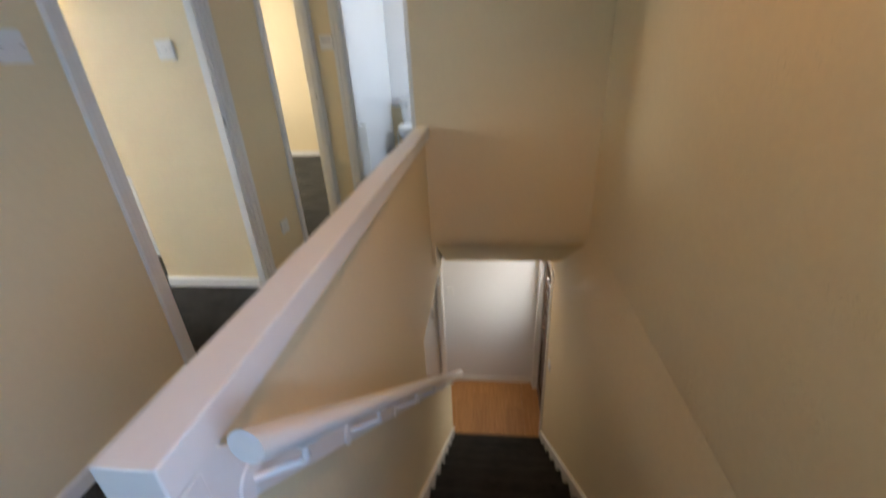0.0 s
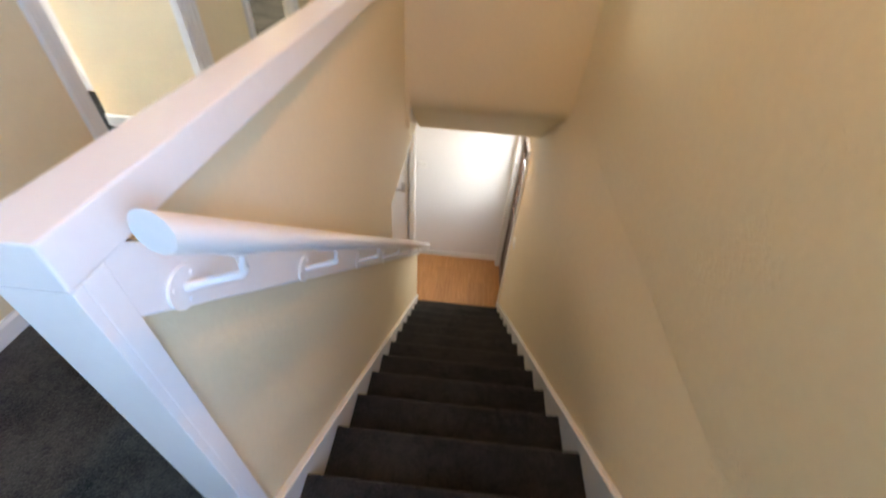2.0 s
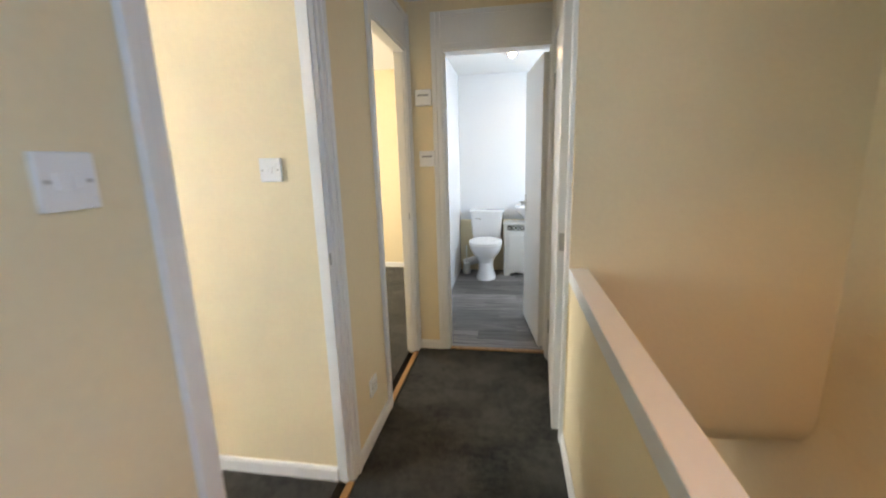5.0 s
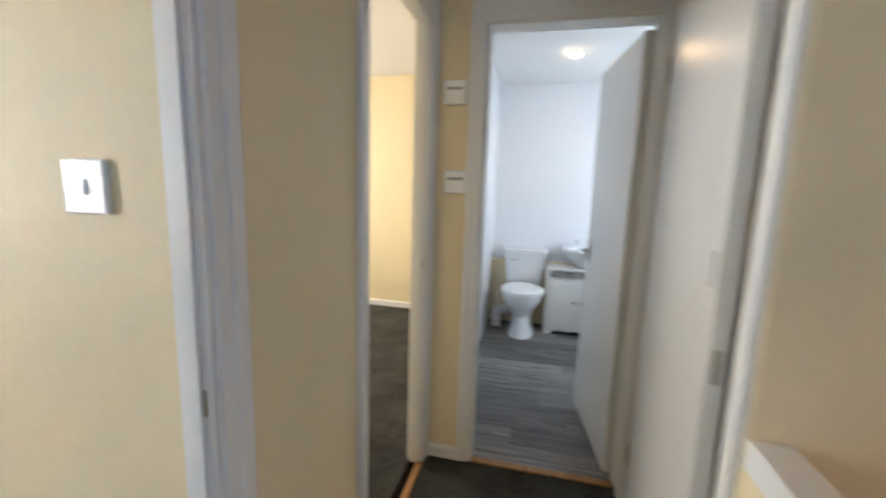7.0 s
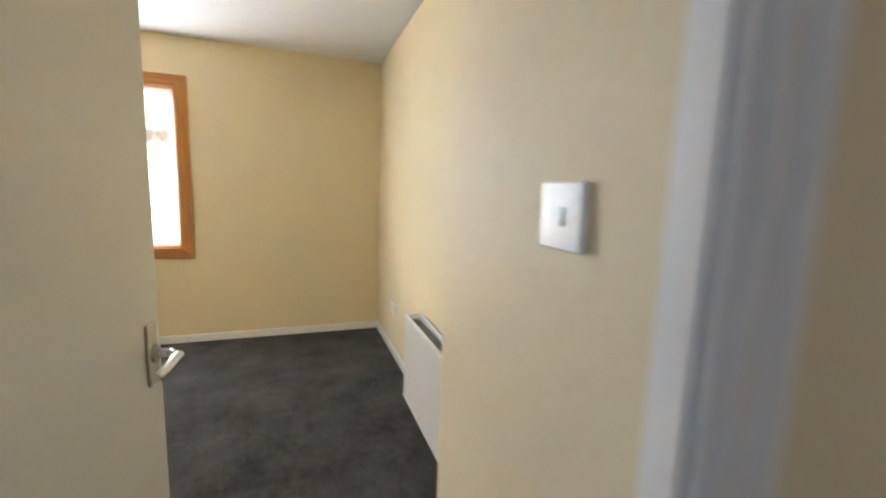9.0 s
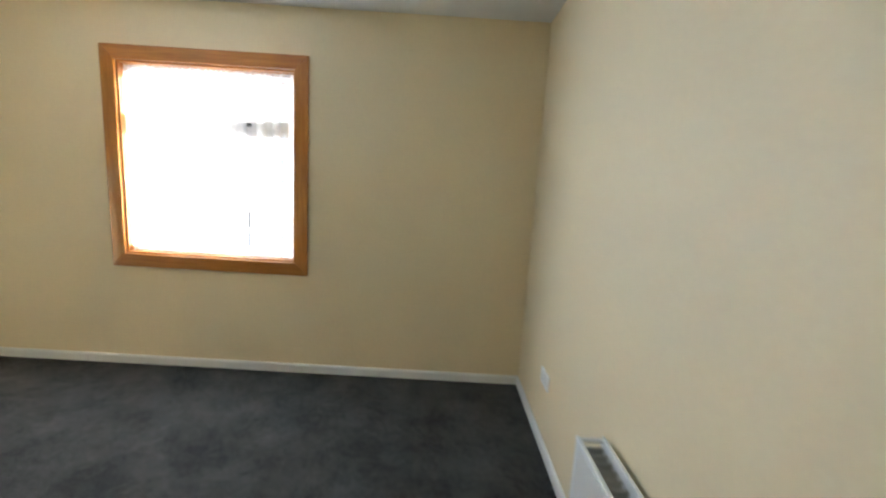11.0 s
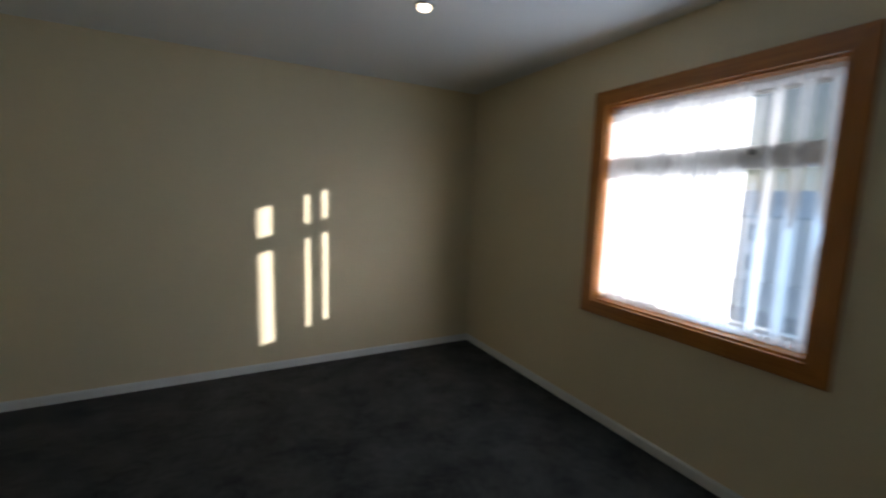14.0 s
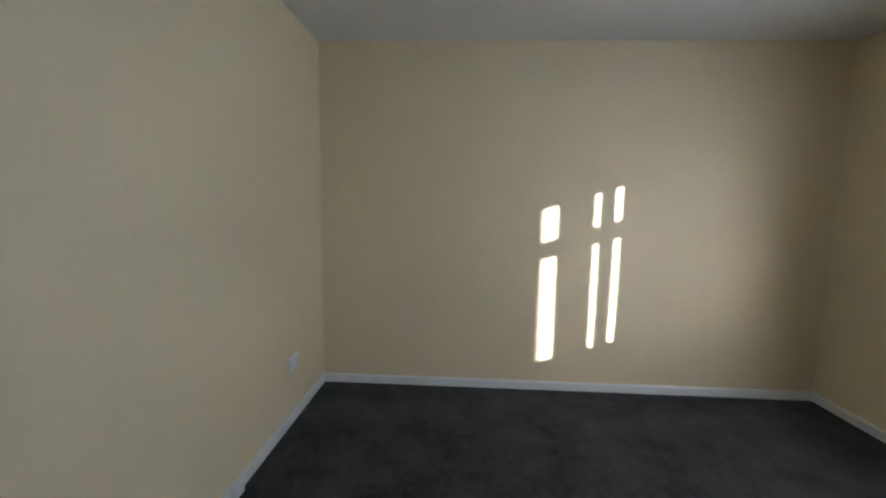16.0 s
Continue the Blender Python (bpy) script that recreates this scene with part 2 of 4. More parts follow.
STRIP = grained("threshold_wood", (0.24, 0.11, 0.035), (0.42, 0.21, 0.075), along=1, rough=0.5, tint=0.05)
LAMINATE = grained("beech_laminate", (0.40, 0.18, 0.06), (0.56, 0.28, 0.11), along=1, rough=0.3, tint=0.10, scale=4)
VINYL = grained("grey_wood_vinyl", (0.045, 0.042, 0.040), (0.25, 0.235, 0.225), along=0, rough=0.45, tint=0.38, scale=3.0)
DOOR_BROWN = grained("dark_brown_door", (0.035, 0.016, 0.008), (0.075, 0.035, 0.017), along=2, rough=0.35, tint=0.0)
GLASS = glassy("clear_glass")
NET = netting("white_net", 0.0)
# same cloth made more open, for the side that the reveal keeps out of sun
UNLIT_NET = netting("unlit_white_net", 0.80)
FOLDED_NET = netting("folded_white_net", 0.42)
LACE = netting("lace_edge", 0.2)
LAMP_GLOW = glowing("lit_lamp_glass", (1.0, 0.8, 0.55), 3.0)
RENDER_WALL = material("harled_house_wall", (0.76, 0.77, 0.78), 0.9, spread=0.08, scale=0.6, fine=8)
SLATE = material("slate_roof", (0.20, 0.25, 0.34), 0.7, spread=0.15, scale=1.0, fine=6)
GRASS = material("grass", (0.06, 0.09, 0.03), 0.9, spread=0.25, scale=0.5, fine=9)
PAVING = material("pale_bounce_paving", (0.42, 0.42, 0.41), 0.9, spread=0.1, scale=0.6, fine=12)
ASPHALT = material("asphalt", (0.05, 0.05, 0.052), 0.9, spread=0.15, scale=0.5, fine=30)
DARK_PANE = material("dark_window_pane", (0.03, 0.04, 0.06), 0.1, spread=0.1)

# ---------------------------------------------------------------- mesh helpers


def thing(name, label, category, group="", place=(0, 0, 0)):
    ob = new(name)
    ob.location = place
    ob.empty_display_size = 0.1
    return tagged(ob, label, category, group)


def finish(bm, name, mat, smooth=False):
    bmesh.ops.recalc_face_normals(bm, faces=bm.faces)
    me = bpy.data.meshes.new(name)
    bm.to_mesh(me)
    bm.free()
    me.materials.append(mat)
    if smooth:
        me.polygons.foreach_set("use_smooth", [True] * len(me.polygons))
        me.set_sharp_from_angle(angle=radians(35))
    return me


def part(name, bm, mat, parent, label="", smooth=False):
    ob = new(name, finish(bm, name, mat, smooth))
    ob.parent = parent
    if label:
        ob["label"] = label
    return ob


def structure(name, bm, mat, label, category, smooth=False):
    return tagged(new(name, finish(bm, name, mat, smooth)), label, category, kind="structure")


def box(x0, x1, y0, y1, z0, z1, bevel=0.0, bm=None, segments=2):
    made = bmesh.new()
    bmesh.ops.create_cube(made, size=1)
    for v in made.verts:
        v.co = Vector(((x0 + x1) / 2 + v.co.x * (x1 - x0), (y0 + y1) / 2 + v.co.y * (y1 - y0), (z0 + z1) / 2 + v.co.z * (z1 - z0)))
    if bevel:
        bmesh.ops.bevel(made, geom=made.edges[:], offset=bevel, segments=segments, affect="EDGES", profile=0.5)
    return merge(bm, made)


def merge(bm, made):
    if bm is None:
        return made
    tmp = bpy.data.meshes.new("tmp")
    made.to_mesh(tmp)
    made.free()
    bm.from_mesh(tmp)
    bpy.data.meshes.remove(tmp)
    return bm


def prism(points, axis, a, b, bevel=0.0, bm=None):
    """A flat outline drawn out along one axis. points: pairs of the two other coordinates, in the order of xyz."""
    made = bmesh.new()

    def at(p, v):
        c = list(p)
        c.insert(axis, v)
        return Vector(c)
    lo, hi = [made.verts.new(at(p, a)) for p in points], [made.verts.new(at(p, b)) for p in points]
    made.faces.new(lo)
    made.faces.new(hi[::-1])
    n = len(points)
    for i in range(n):
        made.faces.new((lo[i], lo[(i + 1) % n], hi[(i + 1) % n], hi[i]))
    bmesh.ops.recalc_face_normals(made, faces=made.faces)
    if bevel:
        bmesh.ops.bevel(made, geom=made.edges[:], offset=bevel, segments=2, affect="EDGES", profile=0.5)
    return merge(bm, made)


def rod(p, q, r, bm=None, sides=14, r2=None):
    made = bmesh.new()
    p, q = Vector(p), Vector(q)
    bmesh.ops.create_cone(made, cap_ends=True, segments=sides, radius1=r, radius2=r if r2 is None else r2, depth=(q - p).length)
    turn = (q - p).to_track_quat("Z", "Y").to_matrix().to_4x4()
    bmesh.ops.transform(made, matrix=Matrix.Translation((p + q) / 2) @ turn, verts=made.verts)
    return merge(bm, made)


def pipe(points, r, bm=None, sides=12):
    """A round bar that follows points."""
    made = bmesh.new()
    pts = [Vector(p) for p in points]
    rings = []
    for i, p in enumerate(pts):
        way = (pts[min(i + 1, len(pts) - 1)] - pts[max(i - 1, 0)]).normalized()
        turn = way.to_track_quat("Z", "Y").to_matrix()
        rings.append([made.verts.new(p + turn @ Vector((r * math.cos(2 * math.pi * k / sides), r * math.sin(2 * math.pi * k / sides), 0))) for k in range(sides)])
    for a, b in zip(rings, rings[1:]):
        for k in range(sides):
            made.faces.new((a[k], a[(k + 1) % sides], b[(k + 1) % sides], b[k]))
    made.faces.new(rings[0][::-1])
    made.faces.new(rings[-1])
    return merge(bm, made)


def lathe(profile, place=(0, 0, 0), sides=32, sx=1.0, sy=1.0, bm=None):
    """Turned shape: pairs of radius and height round the z axis."""
    made = bmesh.new()
    rings = []
    for r, z in profile:
        rings.append([made.verts.new((place[0] + sx * r * math.cos(2 * math.pi * k / sides), place[1] + sy * r * math.sin(2 * math.pi * k / sides), place[2] + z)) for k in range(sides)])
    for a, b in zip(rings, rings[1:]):
        for k in range(sides):
            made.faces.new((a[k], a[(k + 1) % sides], b[(k + 1) % sides], b[k]))
    made.faces.new(rings[0][::-1])
    made.faces.new(rings[-1])
    return merge(bm, made)


def wall_mesh(axis, p0, p1, u0, u1, z0, z1, holes=()):
    """A wall of real thickness with openings cut through. axis 0: it stands across x, and u is y; axis 1: across y, u is x."""
    us = sorted({u0, u1, *[h[0] for h in holes], *[h[1] for h in holes]})
    zs = sorted({z0, z1, *[h[2] for h in holes], *[h[3] for h in holes]})
    bm, seen = bmesh.new(), {}

    def vert(p, u, z):
        key = (round(p, 5), round(u, 5), round(z, 5))
        if key not in seen:
            seen[key] = bm.verts.new((p, u, z) if axis == 0 else (u, p, z))
        return seen[key]

    def solid(i, j):
        if not (0 <= i < len(us) - 1 and 0 <= j < len(zs) - 1):
            return False
        u, z = (us[i] + us[i + 1]) / 2, (zs[j] + zs[j + 1]) / 2
        return not any(h[0] < u < h[1] and h[2] < z < h[3] for h in holes)
    for i in range(len(us) - 1):
        for j in range(len(zs) - 1):
            if not solid(i, j):
                continue
            a, b, c, d = us[i], us[i + 1], zs[j], zs[j + 1]
            for p in (p0, p1):
                bm.faces.new([vert(p, a, c), vert(p, b, c), vert(p, b, d), vert(p, a, d)])
            for di, dj, (e, f, g, h) in ((-1, 0, (a, c, a, d)), (1, 0, (b, c, b, d)), (0, -1, (a, c, b, c)), (0, 1, (a, d, b, d))):
                if not solid(i + di, j + dj):
                    bm.faces.new([vert(p0, e, f), vert(p0, g, h), vert(p1, g, h), vert(p1, e, f)])
    return bm


def frame_mesh(axis, p0, p1, u0, u1, z0, z1, w, mitre_bevel=0.004, bottom=True):
    """A picture-frame of four (or three) boards round an opening; the outline is the outer edge. Returns one bmesh for each board."""
    boards = []
    ins = (u0 + w, u1 - w, z0 + (w if bottom else 0), z1 - w)
    quads = [[(u0, z0), (ins[0], ins[2]), (ins[0], ins[3]), (u0, z1)], [(u1, z0), (u1, z1), (ins[1], ins[3]), (ins[1], ins[2])],
             [(u0, z1), (ins[0], ins[3]), (ins[1], ins[3]), (u1, z1)]]
    if bottom:
        quads.append([(u0, z0), (u1, z0), (ins[1], ins[2]), (ins[0], ins[2])])
    for q in quads:
        boards.append(prism(q, axis, p0, p1, mitre_bevel))
    return boards

# ---------------------------------------------------------------- structure
CORR_X, BAL_X0, BAL_X1 = -0.97, -0.07, 0.0
CEIL, BED_CEIL, HALL_Z = 2.28, 2.463, -2.535
STAIR_R, BULK_Y, BATH_Y = 0.885, 2.085, 3.04
RISE, GOING, NOSE0 = 0.195, 0.2316, -0.049
BED_W, BED_S, BED_N, BED_E = -4.60, -2.22, 2.165, -1.03
BED_DOOR, BACK_DOOR = (1.066, 1.745), (2.337, 2.964)
BATH_DOOR = (-0.742, -0.085)
DOOR_H = 1.98
LIN = 0.018   # thickness of the door linings


def grown(span):
    return (span[0] - LIN, span[1] + LIN)


WIN = (-0.62, 0.54, 0.81, 2.078)

structure("wall_corridor_west", wall_mesh(0, BED_E, CORR_X, -2.4, 3.14, -0.02, 2.6, [(*grown(BED_DOOR), -0.02, DOOR_H + LIN), (*grown(BACK_DOOR), -0.02, DOOR_H + LIN)]),
          CREAM, "cream painted landing wall with two doorways", "wall")
structure("wall_bathroom", wall_mesh(1, BATH_Y, 3.14, -0.97, 1.05, -0.02, 2.5, [(*grown(BATH_DOOR), -0.02, DOOR_H + LIN)]),
          CREAM, "cream painted landing end wall with bathroom doorway", "wall")
structure("wall_cupboard", wall_mesh(0, BAL_X0, BAL_X1, BULK_Y, BATH_Y, -0.02, 2.5, [(*grown((2.17, 2.93)), -0.02, DOOR_H + LIN)]),
          CREAM, "cream wall beside the landing cupboard door", "wall")
structure("wall_landing_south", wall_mesh(1, -1.6, -1.5, -0.97, 1.05, -0.25, 2.5), CREAM, "cream painted wall behind the landing", "wall")
structure("wall_stair_east", wall_mesh(0, 0.945, 1.05, -1.5, 3.04, 0.22, 2.5, [(-1.35, -0.45, 0.9, 2.0)]), PLASTER,
          "cream painted stairwell wall with slightly uneven plaster", "wall")
ledge = [(1.05, 0.22), (1.05, -0.27)]
for k in range(13):
    a = k / 12
    ledge.append((STAIR_R + 0.06 * a * a * (2 - a), -0.27 + 0.49 * a))
structure("wall_stair_ledge", prism(ledge, 1, -1.5, 3.8), PLASTER, "cream painted sloping ledge of stairwell wall", "wall", True)
structure("wall_stair_lower", wall_mesh(0, STAIR_R, 1.05, -1.5, 3.8, HALL_Z - 0.05, -0.27, [(2.83, 3.62, HALL_Z - 0.05, -0.5)]), PLASTER,
          "cream painted lower stairwell wall beside the front door", "wall")
structure("bulkhead", prism([(BULK_Y, 2.5), (BULK_Y, 0.22), (2.091, 0.165), (2.108, 0.118), (2.14, 0.082), (2.19, 0.05), (2.59, -0.25), (2.8, -0.25), (2.8, 0.1), (2.3, 0.25), (2.3, 2.5)], 0, 0.0, 0.95), CREAM,
          "cream plastered bulkhead over the foot of the stairs", "wall", True)


def rail_z(y):
    return 0.847 - 0.88 * (y - 0.03)


structure("wall_stair_west", prism([(0.0, 0.835), (BULK_Y, 0.835), (BULK_Y, -0.02), (2.8, -0.02), (2.8, -0.235), (1.578, -0.235), (1.578, rail_z(1.578) - 0.02),
                                   (2.77, rail_z(2.77) - 0.02), (2.77, HALL_Z), (0.0, HALL_Z)], 0, BAL_X0 + 0.004, -0.025), CREAM,
          "cream painted half wall beside the stairs", "wall")

structure("ceiling_landing", box(-1.02, 1.05, -1.6, 3.12, CEIL, CEIL + 0.1), CEILING, "plain white painted landing ceiling", "ceiling")
structure("floor_landing", box(CORR_X, 0.95, -1.5, NOSE0 - 0.03, -0.2, -0.001), CARPET, "dark grey cut-pile carpet on the landing", "floor")
structure("floor_corridor", box(CORR_X, BAL_X0, NOSE0 - 0.03, BATH_Y, -0.2, -0.001), CARPET, "dark grey cut-pile carpet along the landing", "floor")

# bedroom
structure("wall_bedroom_west", wall_mesh(0, -4.85, BED_W, -2.4, 2.3, -0.02, 2.6, [WIN]), CREAM, "cream painted bedroom window wall", "wall")
structure("wall_bedroom_south", wall_mesh(1, -2.35, BED_S, -4.6, BED_E, -0.02, 2.6), CREAM, "cream painted bedroom wall with patches of sunlight", "wall")
structure("wall_bedroom_north", wall_mesh(1, BED_N, 2.27, -4.6, BED_E, -0.02, 2.6), CREAM, "cream painted bedroom wall behind the radiator", "wall")
structure("wall_bedroom_boxing", box(-1.625, BED_E, 1.752, BED_N, -0.02, 2.6), CREAM, "cream painted boxed-out corner beside the bedroom door", "wall")
structure("ceiling_bedroom", box(-4.85, BED_E, -2.4, 2.3, BED_CEIL, BED_CEIL + 0.1), CEILING, "white painted bedroom ceiling", "ceiling")
structure("floor_bedroom", box(-4.7, BED_E, -2.35, 2.3, -0.2, 0.0), CARPET, "dark grey cut-pile bedroom carpet", "floor")

# back bedroom
structure("wall_back_north", wall_mesh(1, 5.32, 5.42, -3.8, -1.0, -0.02, 2.6), CREAM, "cream painted far wall of back bedroom", "wall")
structure("wall_back_west", wall_mesh(0, -3.8, -3.7, 2.27, 5.32, -0.02, 2.6, [(3.2, 4.6, 0.8, 2.1)]), CREAM, "cream painted back bedroom window wall", "wall")
structure("wall_back_east", wall_mesh(0, BED_E, -0.97, 3.14, 5.42, -0.02, 2.6), CREAM, "cream wall between back bedroom and bathroom", "wall")
# unseen slab added to keep direct sun out of the back bedroom
structure("back_sun_blocker", box(-6.6, -3.8, 5.43, 5.55, -3.0, 3.4), RENDER_WALL, "added unseen wall that keeps the sun off the back bedroom window", "wall")
structure("ceiling_back", box(-3.8, -1.03, 2.27, 5.42, 2.4, 2.5), CEILING, "white painted back bedroom ceiling", "ceiling")
structure("floor_back", box(-3.8, -1.03, 2.27, 5.42, -0.2, 0.0), CARPET, "dark grey carpet in the back bedroom", "floor")

# bathroom
BATH_W, BATH_N, BATH_E = -0.93, 5.30, 1.0
structure("wall_bathroom_west", box(-0.97, BATH_W, 3.14, BATH_N, -0.02, 2.4), PANEL, "white panelled bathroom side wall", "wall")
structure("wall_bathroom_north", box(-0.97, 1.1, BATH_N, 5.42, -0.02, 2.4), PANEL, "white panelled bathroom end wall", "wall")
structure("wall_bathroom_east", wall_mesh(0, BATH_E, 1.1, 3.14, BATH_N, -0.02, 2.4, [(4.05, 4.95, 1.05, 1.95)]), PANEL, "white bathroom wall with window", "wall")
structure("ceiling_bathroom", box(-0.97, 1.1, 3.14, 5.42, CEIL, CEIL + 0.1), CEILING, "white bathroom ceiling", "ceiling")
bath_floor = structure("floor_bathroom", box(-0.97, 1.1, 3.06, 5.42, -0.2, -0.006), VINYL, "grey wood-look plank vinyl floor", "floor")

# downstairs hall
structure("wall_hall_north", wall_mesh(1, 3.70, 3.80, -1.3, 0.885, HALL_Z - 0.05, -0.2, [(*grown((-1.0, -0.25)), HALL_Z - 0.05, HALL_Z + DOOR_H + LIN)]), WHITE_WALL,
          "white painted end wall of the downstairs hall", "wall")
structure("wall_hall_west", box(-1.3, -1.2, -0.2, 3.7, HALL_Z - 0.05, -0.2), WHITE_WALL, "white painted hall side wall", "wall")
structure("wall_hall_south", box(-1.2, -0.07, -0.2, -0.1, HALL_Z - 0.05, -0.2), WHITE_WALL, "white painted hall back wall", "wall")
structure("ceiling_hall", box(-1.3, -0.07, 0.0, 3.8, -0.225, -0.205), CEILING, "white painted hall ceiling", "ceiling")
structure("ceiling_hall_end", box(-0.07, 1.05, 2.81, 3.8, -0.25, -0.205), CEILING, "white painted hall ceiling by the front door", "ceiling")
hall_floor = structure("floor_hall", box(-1.3, 1.05, -0.2, 3.8, HALL_Z - 0.1, HALL_Z - 0.008), LAMINATE, "orange beech laminate hall floor", "floor")

# outside
structure("wall_ground_floor", box(-4.85, -1.3, -2.4, 5.42, -2.9, -0.2), RENDER_WALL, "pale harled wall of the storey below", "wall")
structure("wall_ground_floor_back", box(-1.3, 1.1, 3.8, 5.42, -2.9, -0.25), RENDER_WALL, "pale harled wall of the storey below", "wall")
structure("ground", box(-2000, 2000, -2000, 2000, -3.3, -2.9), GRASS, "winter grass and open ground outside", "ground")
# assumed pale ground, added to bounce light onto the shaded house fronts
structure("pavement", box(-29.5, -6, -60, 60, -2.9, -2.86), PAVING, "added pale paving that bounces light up outside", "pavement")
structure("road", box(-22, -17, -60, 60, -2.86, -2.85), ASPHALT, "grey asphalt street in front of the houses", "road")

# ---------------------------------------------------------------- skirting, doorways


def skirting(runs):
    for axis, p, side, a, b, z in runs:
        """side: the way in which the board stands proud of its wall."""
        t, h = 0.014 * side, 0.064
        prof = [(p, z), (p + t, z), (p + t, z + h - 0.012), (p + t * 0.55, z + h), (p, z + h)]
        bm = prism(prof, 1 - axis, a, b) if axis == 0 else prism(prof, 0, a, b)
        structure("baseboard", bm, GLOSS, "white gloss painted skirting board", "skirting board")


AW = 0.062   # architrave width
skirting([
    (0, CORR_X, 1, -1.5, BED_DOOR[0] - AW, 0), (0, CORR_X, 1, BED_DOOR[1] + AW, BACK_DOOR[0] - AW, 0),
    (1, BATH_Y, -1, CORR_X, BATH_DOOR[0] - AW, 0), (0, BAL_X0, -1, 0.01, BULK_Y - 0.001, 0),
    (0, BED_W, 1, BED_S, BED_N, 0), (1, BED_S, 1, BED_W, BED_E, 0), (1, BED_N, -1, BED_W, -1.625, 0),
    (1, 1.752, -1, -1.625, BED_E - 0.001, 0), (0, -1.625, -1, 1.752, BED_N, 0), (0, BED_E, -1, BED_S, BED_DOOR[0] - AW, 0),
    (1, 5.32, -1, -3.7, BED_E, 0), (0, BED_E, -1, BACK_DOOR[1] + AW, 5.32, 0),
    (1, 3.70, -1, -0.18, STAIR_R, HALL_Z), (0, STAIR_R, -1, 2.76, 2.77, HALL_Z),
])


def doorway(name, axis, p0, p1, u0, u1, label, panel=True, z0=0.0, sides=(True, True), panel_side=1):
    """Painted lining, stops and architraves of a doorway, with a flat board above it."""
    d = thing(name, label, "door frame")
    d["kind"] = "structure"
    u0, u1, t = u0 - LIN, u1 + LIN, LIN
    top = z0 + DOOR_H + LIN
    for u, w in ((u0, u0 + t), (u1 - t, u1)):
        part("lining", prism([(u, z0), (w, z0), (w, top), (u, top)], axis, p0 - 0.002, p1 + 0.002, 0.002), GLOSS, d)
    part("lining", prism([(u0 + t, top - t), (u1 - t, top - t), (u1 - t, top), (u0 + t, top)], axis, p0 - 0.002, p1 + 0.002, 0.002), GLOSS, d)
    mid = (p0 + p1) / 2
    for u, w in ((u0 + t, u0 + t + 0.008), (u1 - t - 0.008, u1 - t)):
        part("door_stop", prism([(u, z0), (w, z0), (w, top - t), (u, top - t)], axis, mid - 0.012, mid + 0.016, 0.002), GLOSS, d)
    for s, (p, way) in enumerate(((p0, -1), (p1, 1))):
        if not sides[s]:
            continue
        lo, hi = sorted((p + way * 0.001, p + way * 0.012))
        head = top + 0.21 if panel and s == panel_side else top + AW
        for u, w in ((u0 - AW + 0.006, u0 + 0.006), (u1 - 0.006, u1 + AW - 0.006)):
            b = prism([(u, z0), (w, z0), (w, head), (u, head)], axis, lo, hi, 0.003)
            part("architrave", b, GLOSS, d)
            # a rounded moulding stands proud along the outer half of the board
            m0, m1 = (u + 0.002, u + 0.032) if u < u0 else (w - 0.032, w - 0.002)
            face = p + way * 0.012
            part("moulding", prism([(m0, z0), (m1, z0), (m1, head - 0.002), (m0, head - 0.002)], axis, *sorted((face - way * 0.001, face + way * 0.007)), 0.0035), GLOSS, d)
        if panel and s == panel_side:
            part("head_panel", prism([(u0 + 0.006, top + 0.03), (u1 - 0.006, top + 0.03), (u1 - 0.006, head - 0.03), (u0 + 0.006, head - 0.03)], axis, *sorted((p + way * 0.001, p + way * 0.006)), 0.002), GLOSS, d)
            part("head_trim", prism([(u0 + 0.006, head - 0.03), (u1 - 0.006, head - 0.03), (u1 - 0.006, head), (u0 + 0.006, head)], axis, lo, hi, 0.004), GLOSS, d)
            part("head_trim", prism([(u0 + 0.006, top - 0.006), (u1 - 0.006, top - 0.006), (u1 - 0.006, top + 0.03), (u0 + 0.006, top + 0.03)], axis, lo, hi, 0.004), GLOSS, d)
        else:
            part("architrave", prism([(u0 + 0.006, top - 0.006), (u1 - 0.006, top - 0.006), (u1 - 0.006, head), (u0 + 0.006, head)], axis, lo, hi, 0.005), GLOSS, d)
    return d


d1 = doorway("door_frame_1", 0, BED_E, CORR_X, *BED_DOOR, "white gloss painted bedroom door frame")
d2 = doorway("door_frame_2", 0, BED_E, CORR_X, *BACK_DOOR, "white gloss painted back bedroom door frame")
d3 = doorway("door_frame_3", 1, BATH_Y, 3.14, *BATH_DOOR, "white gloss painted bathroom door frame with board above", panel_side=0)
d4 = doorway("door_frame_4", 0, BAL_X0, BAL_X1, 2.17, 2.93, "white gloss painted cupboard door frame", sides=(True, False), panel_side=0)
d5 = doorway("door_frame_5", 1, 3.70, 3.80, -1.0, -0.25, "white painted door frame in the hall", panel=False, z0=HALL_Z, sides=(True, False))
for d, y, z in ((d1, BED_DOOR[1], 0.97), (d2, BACK_DOOR[1], 0.97)):
    b = box(-1.006, -0.978, y - 0.004, y, z - 0.022, z + 0.022, 0.001)
    part("strike_plate", b, SCREW, d, "small steel latch plate")
    # no hole is cut: a dark block gives its shade
    part("latch_hole", box(-0.998, -0.986, y - 0.0055, y - 0.003, z - 0.012, z + 0.012), DARK_METAL, d)

for place, dims in ((("bed"), (CORR_X - 0.02, CORR_X + 0.012, *BED_DOOR)), (("back"), (CORR_X - 0.02, CORR_X + 0.012, *BACK_DOOR)), (("bath"), (*BATH_DOOR, BATH_Y - 0.005, BATH_Y + 0.035))):
    structure("threshold", box(*dims, -0.012, 0.007, 0.004), STRIP, "worn wooden threshold strip between floor coverings", "threshold strip")

# ---------------------------------------------------------------- doors


